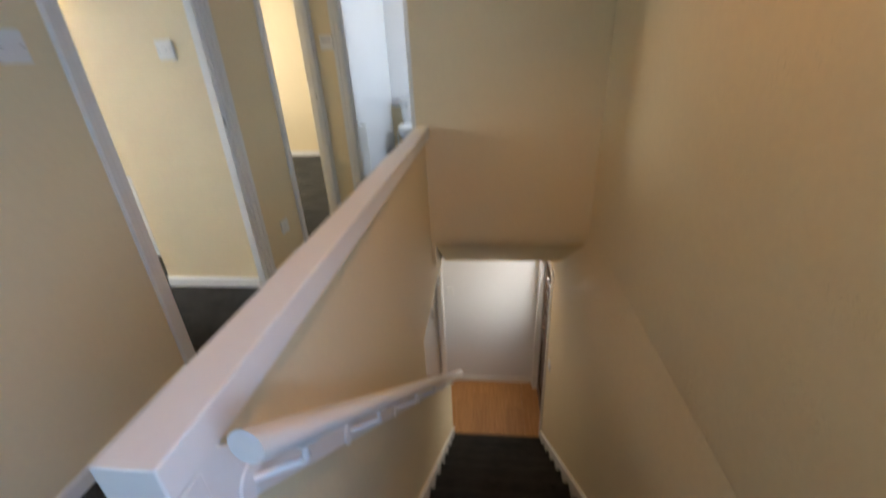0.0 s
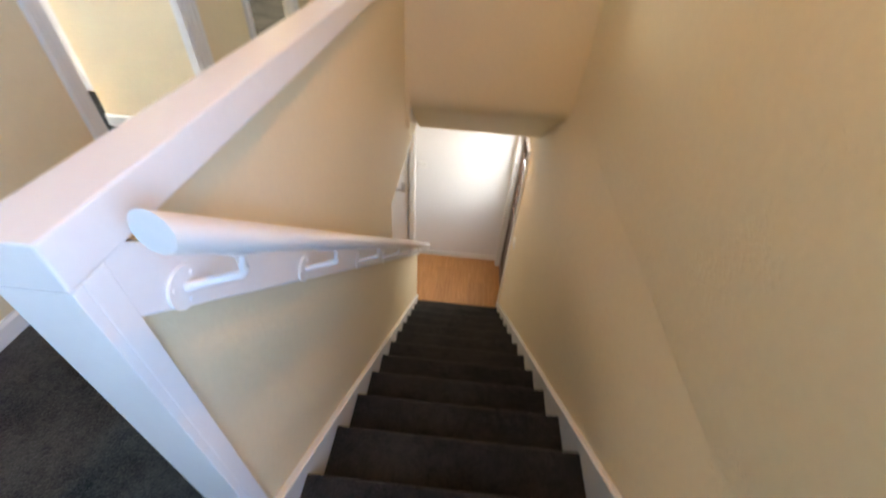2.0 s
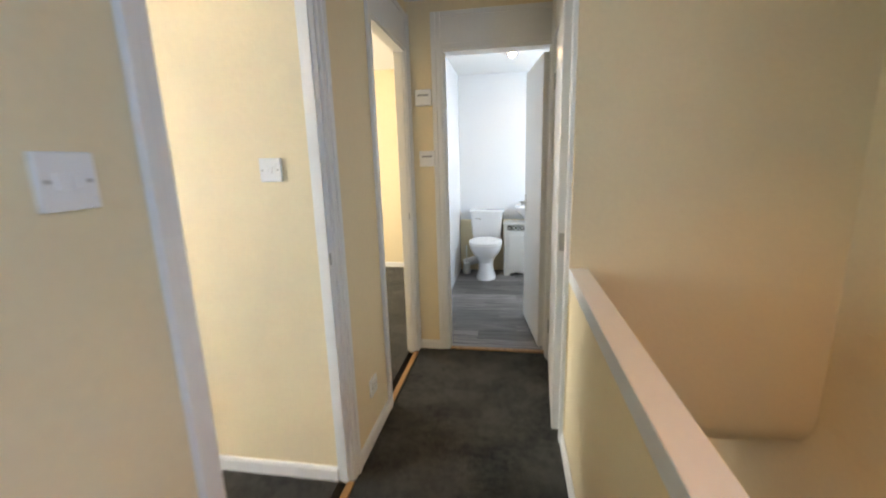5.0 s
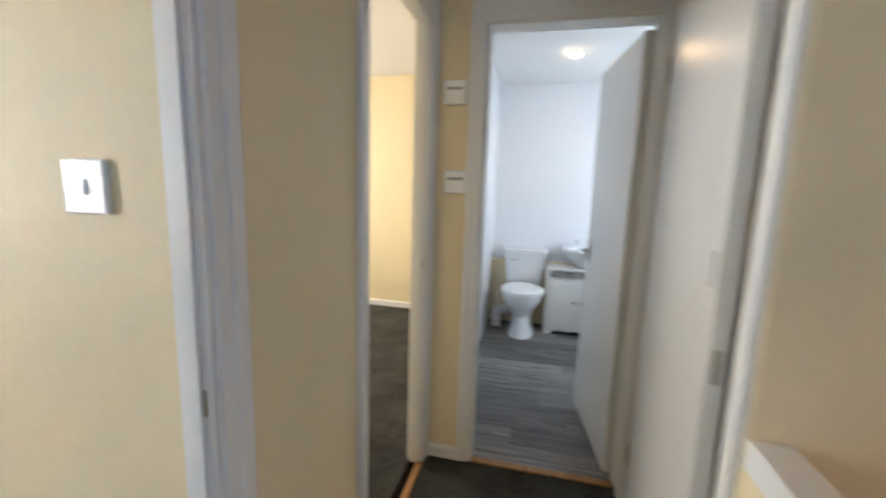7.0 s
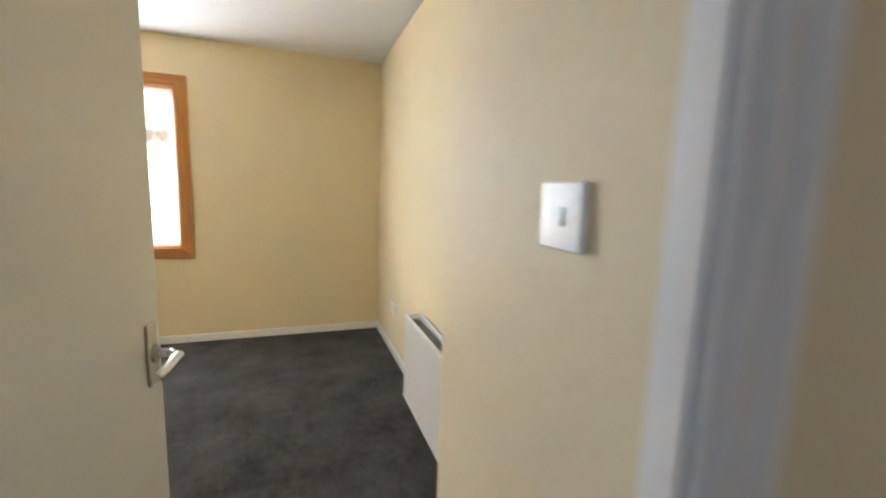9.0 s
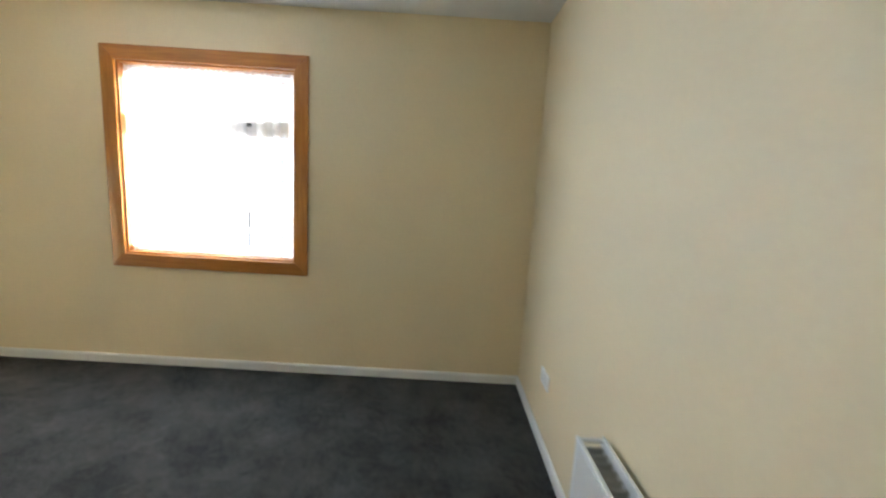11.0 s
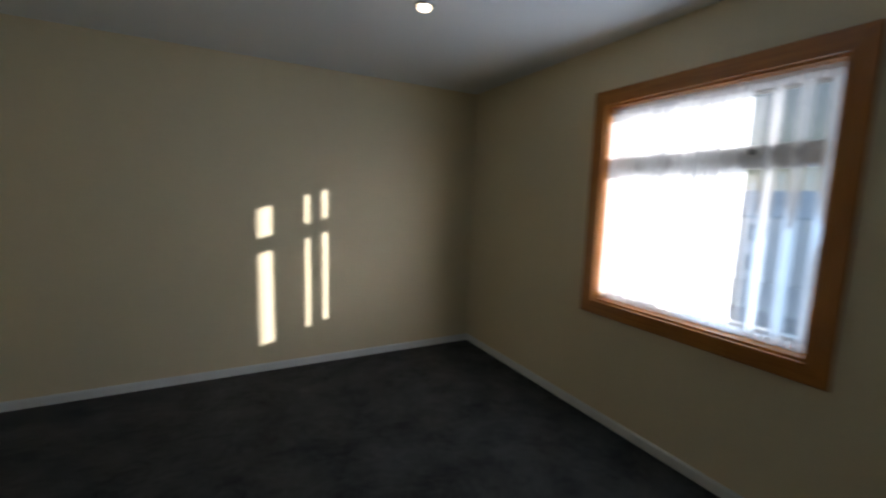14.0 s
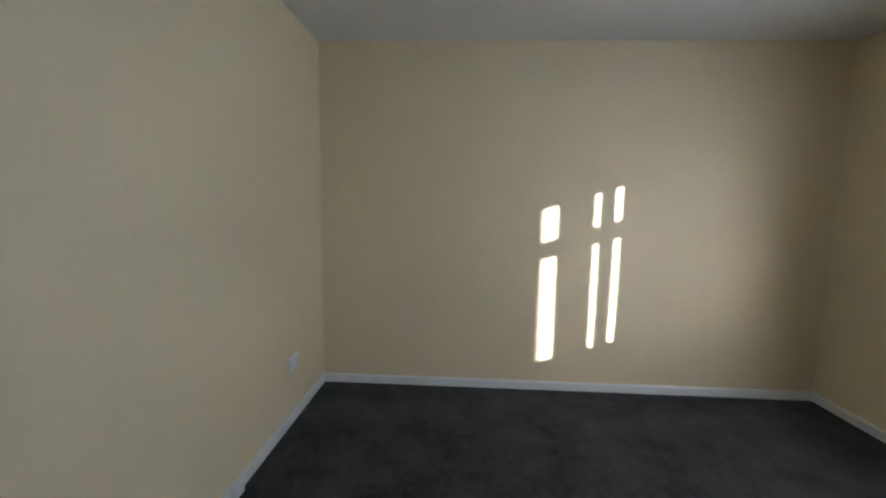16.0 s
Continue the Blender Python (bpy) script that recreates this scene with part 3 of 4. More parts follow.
def lever_handle(door, face, x, z, way, side):
    """A lever on a plate. face: the leaf's face in its own y; side: which way that face looks; way: where the lever points in x."""
    part_plate = part("handle_plate", box(x - 0.021, x + 0.021, *sorted((face, face + side * 0.007)), z - 0.045, z + 0.085, 0.003), BRUSHED, door, "satin metal handle plate")
    pts = [(x, face + side * 0.005, z + 0.02), (x, face + side * 0.04, z + 0.02)]
    for k in range(1, 6):
        a = k / 5 * math.pi / 2
        pts.append((x + way * 0.018 * math.sin(a), face + side * (0.04 + 0.018 * (1 - math.cos(a))), z + 0.02))
    pts += [(x + way * 0.05, face + side * 0.058, z + 0.021), (x + way * 0.085, face + side * 0.056, z + 0.018), (x + way * 0.11, face + side * 0.048, z + 0.014)]
    lev = part("lever", pipe(pts, 0.0095), CHROME, door, "chrome lever handle", True)
    rose = part("rose", rod((x, face + side * 0.004, z + 0.02), (x, face + side * 0.014, z + 0.02), 0.018, sides=20), BRUSHED, door, "", True)


def door_leaf(name, width, place, angle, label, mat, height=1.96, handles=(1, -1)):
    """A flush leaf: hinged at its own x = 0, reaching along +x, 40 mm thick."""
    d = thing(name, label, "door", place=place)
    d.rotation_euler = (0, 0, radians(angle))
    part("leaf", box(0, width, -0.02, 0.02, 0.008, height, 0.003), mat, d)
    for z in (0.25, 1.75):
        part("hinge", rod((0.0, -0.022, z - 0.045), (0.0, -0.022, z + 0.045), 0.006), SCREW, d)
    for s in handles:
        lever_handle(d, 0.02 * s, width - 0.055, 0.96, -1, s)
    part("latch", box(width - 0.001, width + 0.002, -0.011, 0.011, 0.91, 0.99, 0.0005), SCREW, d)
    return d


door_leaf("bedroom_door", 0.700, (-1.060, 1.078, 0.0), 180 - 4, "off-white flush bedroom door standing open, with chrome lever", SATIN)
door_leaf("bathroom_door", 0.635, (-0.105, 3.125, 0.0), 90 + 7.5, "glossy white flush bathroom door standing open", GLOSS)
cd = door_leaf("cupboard_door", 0.72, (-0.05, 2.915, 0.0), -93.5, "glossy white flush cupboard door slightly ajar on the landing", GLOSS, handles=())
part("finger_pull", box(0.655, 0.69, -0.026, -0.02, 1.12, 1.2, 0.003), PLASTIC, cd, "small white latch plate")
hd = door_leaf("hall_door", 0.71, (-0.98, 3.74, HALL_Z), 0, "white painted hall door, closed, with metal handle", GLOSS, handles=(-1,))

# front door with leaded glass
fd = thing("front_door", "dark brown front door with leaded glass panel", "door", place=(0.93, 2.87, HALL_Z))
FW, FH, GZ0 = 0.71, 2.0, 1.0
for nm, b in (("stile", (0, 0.09, 0.0, FH)), ("stile", (FW - 0.09, FW, 0.0, FH)), ("bottom_rail", (0.09, FW - 0.09, 0.0, 0.2)),
              ("lock_rail", (0.09, FW - 0.09, GZ0 - 0.14, GZ0)), ("top_rail", (0.09, FW - 0.09, FH - 0.1, FH))):
    part(nm, box(0, 0.045, b[0], b[1], b[2], b[3], 0.003), DOOR_BROWN, fd)
part("lower_panel", box(0.012, 0.033, 0.09, FW - 0.09, 0.2, GZ0 - 0.14), DOOR_BROWN, fd)
pane = part("pane", box(0.02, 0.026, 0.09, FW - 0.09, GZ0, FH - 0.1), GLASS, fd, "clear glass pane")
pane.visible_shadow = False
GW, GH = FW - 0.18, FH - 0.1 - GZ0
for k in range(1, 4):
    y = 0.09 + GW * k / 4
    part("lead_strip", box(0.014, 0.032, y - 0.006, y + 0.006, GZ0, FH - 0.1), DARK_METAL, fd)
for k in range(1, 6):
    z = GZ0 + GH * k / 6
    part("lead_strip", box(0.015, 0.031, 0.09, FW - 0.09, z - 0.006, z + 0.006), DARK_METAL, fd)
arm = part("closer_arm", pipe([(-0.005, 0.1, FH - 0.03), (-0.05, 0.03, FH - 0.045), (-0.075, -0.03, FH - 0.05), (-0.045, -0.06, FH - 0.02)], 0.007), DARK_METAL, fd, "dark curved door closer arm", True)
fdf = thing("front_door_frame", "white painted frame of the front door", "door frame")
fdf["kind"] = "structure"
for b in frame_mesh(0, STAIR_R - 0.012, 1.04, 2.80, 3.65, HALL_Z, -0.47, 0.06, 0.004, bottom=False):
    part("frame_board", b, GLOSS, fdf)

# ---------------------------------------------------------------- stairs and balustrade
stair = thing("staircase", "straight staircase with charcoal carpet and white painted strings", "stairs")
stair["kind"] = "structure"


def tread_profile(k):
    """Outline of one carpeted step: flat tread with a rounded nosing over its riser."""
    y0, y1, z = NOSE0 + GOING * (k - 1) - 0.022, NOSE0 + GOING * k, -RISE * k
    pts = [(y0, z)]
    r = 0.017
    for i in range(7):
        a = math.pi / 2 - i / 6 * math.pi
        pts.append((y1 - r + r * math.cos(a), z - r + r * math.sin(a)))
    pts += [(y1 - 0.022, z - 2 * r - 0.004), (y1 - 0.022, z - RISE - 0.05), (y0, z - RISE - 0.05)]
    return pts


for k in range(0, 13):
    if k == 0:
        pts = tread_profile(0)
        pts[0], pts[-1] = (NOSE0 - 0.03, 0.0), (NOSE0 - 0.03, -RISE - 0.05)
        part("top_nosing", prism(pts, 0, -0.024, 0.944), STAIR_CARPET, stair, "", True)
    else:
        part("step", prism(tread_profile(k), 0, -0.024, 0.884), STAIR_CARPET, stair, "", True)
SL = RISE / GOING


def line_z(y):
    return -SL * (y - NOSE0)


def string_outline(lo, hi, y0=-0.02, y1=2.76):
    return [(y0, line_z(y0) + lo), (y0, line_z(y0) + hi), (y1, max(line_z(y1) + hi, HALL_Z + 0.06)), (y1, max(line_z(y1) + lo, HALL_Z))]


for x0, x1, c0, c1 in ((-0.0255, -0.010, -0.0255, -0.002), (0.867, 0.884, 0.859, 0.884)):
    part("string", prism(string_outline(-0.3, 0.045), 0, x0, x1, 0.002), GLOSS, stair, "white painted stair string")
    part("string_moulding", prism(string_outline(0.045, 0.068), 0, c0, c1, 0.004), GLOSS, stair, "white moulding along the string")

cap = thing("balustrade_cap", "white painted capping board on the half wall", "capping")
cap["kind"] = "structure"
part("top_board", box(-0.074, 0.004, -0.014, BULK_Y - 0.002, 0.80, 0.86, 0.003), GLOSS, cap)
part("end_board", box(-0.074, 0.004, -0.014, -0.001, -0.19, 0.7995, 0.001), GLOSS, cap)
part("side_board", box(-0.026, 0.004, -0.001, 0.03, -0.1, 0.80, 0.002), GLOSS, cap)

rail = thing("handrail", "white painted round handrail on metal brackets beside the stairs", "handrail")
RX, RR = 0.074, 0.021
bm = bmesh.new()
sides = 28
ring0, ring1 = [], []
for k in range(sides):
    a = 2 * math.pi * k / sides
    dx, dn = RR * math.cos(a), RR * math.sin(a)
    # the upper end is sawn upright, the lower one square
    ring0.append(bm.verts.new((RX + dx, 0.03, rail_z(0.03) + dn * 1.332)))
    ring1.append(bm.verts.new((RX + dx, 2.80 + dn * 0.66, rail_z(2.80) + dn * 0.751)))
for k in range(sides):
    bm.faces.new((ring0[k], ring0[(k + 1) % sides], ring1[(k + 1) % sides], ring1[k]))
bm.faces.new(ring0[::-1])
bm.faces.new(ring1)
part("bar", bm, GLOSS, rail, "", True)
part("backing_board", prism([(0.031, rail_z(0.031) - 0.018), (0.031, rail_z(0.031) - 0.137), (2.76, rail_z(2.76) - 0.135), (2.76, rail_z(2.76) - 0.02)], 0, -0.0255, 0.0, 0.003), GLOSS, rail, "white board behind the brackets")
for y in (0.10, 0.42, 0.82, 1.22, 1.62, 2.02, 2.42, 2.68):
    z = rail_z(y) - 0.098
    br = part("bracket", rod((0.0005, y, z), (0.005, y, z), 0.031, sides=24), GLOSS, rail, "white metal handrail bracket", True)
    pts = [(0.004, y, z)]
    for i in range(6):
        a = i / 5 * math.pi / 2
        pts.append((RX - 0.018 + 0.018 * math.sin(a), y + 0.03, z + 0.018 - 0.018 * math.cos(a)))
    pts.append((RX, y + 0.03, rail_z(y + 0.03) - RR * 1.2))
    pts[1] = (RX - 0.022, y + 0.026, z)
    part("arm", pipe(pts, 0.0065), GLOSS, br, "", True)
    zz = rail_z(y + 0.03) - RR * 1.32
    part("saddle", prism([(y + 0.005, zz + 0.022), (y + 0.055, zz - 0.022), (y + 0.055, zz - 0.026), (y + 0.005, zz + 0.018)], 0, RX - 0.012, RX + 0.012), GLOSS, br)
    for i in range(3):
        a = i * 2.094 + 0.5
        part("screw", rod((0.005, y + 0.022 * math.cos(a), z + 0.022 * math.sin(a)), (0.0065, y + 0.022 * math.cos(a), z + 0.022 * math.sin(a)), 0.0035, sides=8), GLOSS, br)

# ---------------------------------------------------------------- bedroom window
win = thing("window_1", "bedroom window in orange varnished pine surround", "window")
win["kind"] = "structure"
for i, b in enumerate(frame_mesh(0, BED_W + 0.001, BED_W + 0.022, -0.71, 0.63, 0.72, 2.168, 0.09, 0.004)):
    part("surround_board", b, VARNISH if i > 1 else VARNISH_UP, win, "orange varnished pine board")
for i, b in enumerate(frame_mesh(0, -4.68, BED_W + 0.0015, WIN[0] - 0.001, WIN[1] + 0.001, WIN[2] - 0.001, WIN[3] + 0.001, 0.014, 0.001)):
    part("reveal_board", b, VARNISH if i > 1 else VARNISH_UP, win, "varnished pine reveal")
FR0, FR1 = -4.74, -4.685
for b in frame_mesh(0, FR0, FR1, WIN[0], WIN[1], WIN[2], WIN[3], 0.07, 0.004):
    part("window_frame", b, GLOSS, win, "white painted window frame")
part("transom", box(FR0, FR1 + 0.004, WIN[0] + 0.07, WIN[1] - 0.07, 1.65, 1.76, 0.004), GLOSS, win, "white transom bar")
for z0, z1 in ((WIN[2] + 0.07, 1.65), (1.76, WIN[3] - 0.07)):
    p = part("pane", box(-4.72, -4.714, WIN[0] + 0.07, WIN[1] - 0.07, z0, z1), GLASS, win)
    p.visible_shadow = False
for y in (0.2, 0.29):
    part("window_catch", box(FR1 + 0.003, FR1 + 0.018, y - 0.014, y + 0.014, 1.715, 1.74, 0.003), DARK_METAL, win, "dark metal window catch")

curtain = thing("net_curtain", "sheer white net curtain with lace hem in the window", "curtain")
# the panels lie at a slant, like slats: each begins nearer the room and ends nearer the glass
gathers = [(0.216 + 0.051 * k, 0.216 + 0.051 * (k + 1)) for k in range(6)]
for y0, y1 in [(-0.603, -0.362), (-0.355, -0.180), (-0.180, 0.182)] + gathers:
    bm = bmesh.new()
    n = max(8, int((y1 - y0) / 0.006))
    zs = [0.86, 1.1, 1.5, 1.9, 2.02]
    cols = []
    for i in range(n + 1):
        y = y0 + (y1 - y0) * i / n
        ease = min(1.0, 5 * min(i, n - i) / n)
        fold = ease * (0.009 * math.sin(y * 150 + 2 * math.sin(y * 23)) + 0.005 * math.sin(y * 67))
        if y0 > 0.2:
            # deep gathers: the cloth runs edge-on at the sides of each fold
            fold = 0.014 * math.sin((y - 0.216) / 0.051 * math.pi)
        base_x = -4.634 - 0.036 * (i / n if y0 < 0.2 else (y - 0.216) / 0.306)
        cols.append([bm.verts.new((base_x + fold * (1 - 0.25 * (z - 0.86)), y + 0.002 * math.sin(z * 5 + y * 40), z)) for z in zs])
    for a, b in zip(cols, cols[1:]):
        for j in range(len(zs) - 1):
            bm.faces.new((a[j], b[j], b[j + 1], a[j + 1]))
    part("panel", bm, (UNLIT_NET, FOLDED_NET)[round(y0 / 0.051) % 2] if y0 > 0.2 else NET, curtain, "sheer gathered net panel", True)
for nm, za, zb, wob in (("heading", 2.015, 2.062, 0.004), ("lace_hem", 0.826, 0.868, 0.010)):
    bm = bmesh.new()
    cols = []
    for i in range(241):
        y = -0.603 + 1.125 * i / 240
        fold = 0.011 * math.sin(y * 150 + 2 * math.sin(y * 23))
        edge = wob * (0.5 + 0.5 * math.sin(y * 190))
        lo, hi = (za + edge, zb) if nm == "lace_hem" else (za - edge, zb)
        cols.append([bm.verts.new((-4.65 + fold * s, y, z)) for z, s in ((lo, 1.1), ((lo + hi) / 2, 0.9), (hi, 1.0))])
    for a, b in zip(cols, cols[1:]):
        for j in range(2):
            bm.faces.new((a[j], b[j], b[j + 1], a[j + 1]))
    part(nm, bm, LACE, curtain, "gathered lace band", True)
part("curtain_wire", rod((-4.65, -0.606, 2.045), (-4.65, 0.526, 2.045), 0.003, sides=8), PLASTIC, curtain)

for nm, axis, p0, p1, u0, u1, z0, z1, label in (("window_2", 0, 1.0, 1.04, 4.05, 4.95, 1.05, 1.95, "white bathroom window"),
                                                ("window_3", 0, -3.78, -3.74, 3.2, 4.6, 0.8, 2.1, "white back bedroom window"),
                                                ("window_4", 0, 1.0, 1.04, -1.35, -0.45, 0.9, 2.0, "white landing window")):
    w = thing(nm, label + " with clear glass", "window")
    w["kind"] = "structure"
    for b in frame_mesh(axis, p0, p1, u0, u1, z0, z1, 0.05, 0.004):
        part("window_frame", b, GLOSS, w)
    p = part("pane", box((p0 + p1) / 2 - 0.003, (p0 + p1) / 2 + 0.003, u0 + 0.05, u1 - 0.05, z0 + 0.05, z1 - 0.05), GLASS, w)
    p.visible_shadow = False

# ---------------------------------------------------------------- small fittings


def wall_plate(name, label, category, place, turn, size=(0.086, 0.086), rockers=1, sockets=0, group=""):
    """A square plastic plate on a wall; its own x runs along the wall and -y points into the room."""
    w, h = size
    t = thing(name, label, category, group, place)
    t.rotation_euler = (0, 0, radians(turn))
    part("plate", box(-w / 2, w / 2, -0.011, 0, -h / 2, h / 2, 0.003), PLASTIC, t)
    for k in range(rockers):
        x = (k - (rockers - 1) / 2) * 0.022
        part("rocker", prism([(-0.0105, -0.012), (-0.0105, 0.012), (-0.013, 0.012), (-0.0165, -0.012)], 0, x - 0.0085, x + 0.0085, 0.0008), PLASTIC, t, "white switch rocker")
    for k in range(sockets):
        x = (k - (sockets - 1) / 2) * 0.06
        for dx, dz, a, b in ((0, 0.012, 0.002, 0.004), (-0.011, -0.012, 0.0032, 0.002), (0.011, -0.012, 0.0032, 0.002)):
            # dark blocks on the plate give the shade of uncut slots
            part("pin_slot", box(x + dx - a, x + dx + a, -0.0116, -0.0105, dz - b, dz + b), DARK_METAL, t)
        part("rocker", box(x - 0.006, x + 0.006, -0.0135, -0.0105, 0.024, 0.036, 0.0008), PLASTIC, t)
    for x in (-w / 2 + 0.013, w / 2 - 0.013):
        part("screw", rod((x, -0.0105, 0), (x, -0.0125, 0), 0.0035, sides=10), SCREW, t, "", True)
    return t


wall_plate("light_switch", "white plastic single light switch on cream wall", "light switch", (-1.184, 1.752, 1.302), 0)
wall_plate("light_switch", "white plastic double light switch on landing wall", "light switch", (CORR_X, 0.862, 1.30), 90, rockers=2)
wall_plate("light_switch", "white plastic light switch on white hall wall", "light switch", (-0.10, 3.70, -1.22), 0)
wall_plate("socket", "white plastic single socket low on landing wall", "socket", (CORR_X, 2.05, 0.272), 90, rockers=0, sockets=1)
wall_plate("socket", "white plastic double socket low on bedroom wall", "socket", (-3.917, BED_N, 0.385), 0, (0.146, 0.086), 0, 2)
wall_plate("socket", "white plastic double socket low on bedroom wall", "socket", (BED_E, -1.668, 0.372), 270, (0.146, 0.086), 0, 2)
wall_plate("light_switch", "white plastic switch low on the stairwell wall", "light switch", (STAIR_R, 2.64, -1.32), 270)


def control_box(label, place):
    t = thing("control_box", label, "heating control", "boxes beside the bathroom door", place)
    part("case", box(-0.052, 0.052, -0.03, 0, -0.05, 0.05, 0.006), PLASTIC, t)
    part("display", box(-0.035, 0.035, -0.0315, -0.029, 0.008, 0.02, 0.0005), GREY_PLASTIC, t, "grey slot")
    part("dial", rod((0.022, -0.03, -0.02), (0.022, -0.036, -0.02), 0.011, sides=18), PLASTIC, t, "", True)


control_box("white plastic heating control box on cream wall", (-0.872, BATH_Y, 1.715))
control_box("white plastic thermostat box on cream wall", (-0.858, BATH_Y, 1.338))

ph = thing("telephone_socket", "small white telephone socket with loose cable at skirting", "telephone socket", place=(BED_E, -0.975, 0.0))
part("box", box(-0.046, -0.014, -0.035, 0.035, 0.015, 0.075, 0.005), PLASTIC, ph)
part("cable", pipe([(-0.03, 0.03, 0.03), (-0.05, 0.08, 0.012), (-0.04, 0.15, 0.008), (-0.055, 0.2, 0.01), (-0.03, 0.24, 0.014)], 0.004, sides=8), PLASTIC, ph, "", True)


def radiator(name, label, length, height, depth, mat_turn, place):
    """Panel radiator: its own x runs along the wall, -y into the room, base at z = 0."""
    t = thing(name, label, "radiator", place=place)
    t.rotation_euler = (0, 0, radians(mat_turn))
    bm = bmesh.new()
    n = int(length / 0.033)
    step = (length - 0.03) / n
    front = -depth
    pts = [(-length / 2, front + 0.004)]
    for k in range(n):
        a = -length / 2 + 0.015 + step * k
        pts += [(a + step * 0.12, front + 0.004), (a + step * 0.22, front), (a + step * 0.78, front), (a + step * 0.88, front + 0.004)]
    pts += [(length / 2, front + 0.004), (length / 2, front + 0.016), (-length / 2, front + 0.016)]
    part("front_panel", prism(pts, 2, 0.02, height - 0.02), RADIATOR, t, "white ribbed radiator panel")
    part("top_seam", box(-length / 2, length / 2, front, front + 0.016, height - 0.02, height, 0.004), RADIATOR, t)
    part("bottom_seam", box(-length / 2, length / 2, front, front + 0.016, 0, 0.02, 0.004), RADIATOR, t)
    part("back_panel", box(-length / 2, length / 2, -0.035, -0.022, 0, height, 0.003), RADIATOR, t)
    for x in (-length / 2 + 0.002, 0.0, length / 2 - 0.012):
        part("top_strap", box(x, x + 0.01, front + 0.016, -0.035, height - 0.018, height - 0.006), RADIATOR, t)
    zig = bmesh.new()
    m = int(length / 0.04)
    for k in range(m):
        x = -length / 2 + 0.02 + (length - 0.04) * k / m
        box(x, x + 0.004, front + 0.017, -0.036, 0.04, height - 0.03, bm=zig)
    part("fins", zig, SHADOW_GAP, t, "folded metal fins inside the radiator")
    for x in (-length / 2 + 0.15, length / 2 - 0.15):
        part("wall_bracket", box(x - 0.015, x + 0.015, -0.023, 0, 0.05, height - 0.06), RADIATOR, t)
    for x in (-length / 2 - 0.03, length / 2 + 0.03):
        v = part("valve", rod((x, -0.05, -0.02), (x, -0.05, 0.06), 0.011), CHROME, t, "", True)
        part("valve_cap", lathe([(0.014, 0), (0.017, 0.01), (0.017, 0.04), (0.012, 0.05)], (x, -0.05, 0.055), 16), PLASTIC, v, "white valve cap", True)
        part("pipe", rod((x, -0.05, -place[2]), (x, -0.05, -0.02), 0.0075, sides=10), CHROME, t, "", True)
    return t


radiator("radiator", "white double-panel radiator on bedroom wall", 1.2, 0.53, 0.125, 0, (-2.49, BED_N, 0.06))
radiator("radiator", "white panel radiator on bathroom wall", 0.55, 0.54, 0.09, 90, (BATH_W, 3.46, 0.11))


def ceiling_lamp(label, place):
    t = thing("ceiling_lamp", label, "ceiling lamp", "ceiling lamps", place)
    part("rim", lathe([(0.045, 0), (0.047, -0.006), (0.04, -0.012), (0.034, -0.01)], (0, 0, 0), 28), CHROME, t, "polished metal rim", True)
    part("bulb", lathe([(0.032, -0.006), (0.032, -0.02), (0.026, -0.03), (0.012, -0.036), (0.002, -0.037)], (0, 0, 0), 24), LAMP_GLOW, t, "lit warm white bulb", True)


ceiling_lamp("small lit spotlight in bathroom ceiling", (-0.316, 4.43, CEIL))
# this landing spotlight is an unseen addition
ceiling_lamp("added unseen lit spotlight in landing ceiling", (0.30, -0.95, CEIL))
ceiling_lamp("small lit spotlight in hall ceiling", (-0.5, 3.1, -0.225))
ceiling_lamp("small lit spotlight in bedroom ceiling", (-3.37, -0.79, BED_CEIL))

# ---------------------------------------------------------------- bathroom things
toilet = thing("toilet", "white porcelain close-coupled toilet with lid down", "toilet", place=(-0.60, BATH_N, 0.0))


def oval(cx, cy, rx, ry, z, n=32, square=0.0):
    pts = []
    for k in range(n):
        a = 2 * math.pi * k / n
        c, s = math.cos(a), math.sin(a)
        e = 1 - square
        pts.append(Vector((cx + rx * math.copysign(abs(c) ** e, c), cy + ry * math.copysign(abs(s) ** e, s), z)))
    return pts


def loft(rings, bm=None):
    made = bmesh.new()
    vs = [[made.verts.new(p) for p in r] for r in rings]
    n = len(vs[0])
    for a, b in zip(vs, vs[1:]):
        for k in range(n):
            made.faces.new((a[k], a[(k + 1) % n], b[(k + 1) % n], b[k]))
    made.faces.new(vs[0][::-1])
    made.faces.new(vs[-1])
    return merge(bm, made)


part("pedestal", loft([oval(0, -0.36, 0.115, 0.19, 0.0), oval(0, -0.36, 0.11, 0.185, 0.02), oval(0, -0.355, 0.085, 0.16, 0.10), oval(0, -0.35, 0.085, 0.15, 0.19), oval(0, -0.36, 0.12, 0.19, 0.26)]), PORCELAIN, toilet, "", True)
part("bowl", loft([oval(0, -0.36, 0.115, 0.185, 0.25), oval(0, -0.38, 0.155, 0.22, 0.30), oval(0, -0.40, 0.178, 0.235, 0.36), oval(0, -0.40, 0.182, 0.24, 0.395)]), PORCELAIN, toilet, "", True)
part("seat", loft([oval(0, -0.40, 0.185, 0.235, 0.397), oval(0, -0.40, 0.188, 0.24, 0.405), oval(0, -0.40, 0.186, 0.237, 0.415)]), PLASTIC, toilet, "white plastic seat", True)
part("lid", loft([oval(0, -0.40, 0.186, 0.236, 0.418), oval(0, -0.40, 0.187, 0.238, 0.43), oval(0, -0.40, 0.17, 0.22, 0.44), oval(0, -0.40, 0.1, 0.14, 0.446)]), PLASTIC, toilet, "white plastic lid, closed", True)
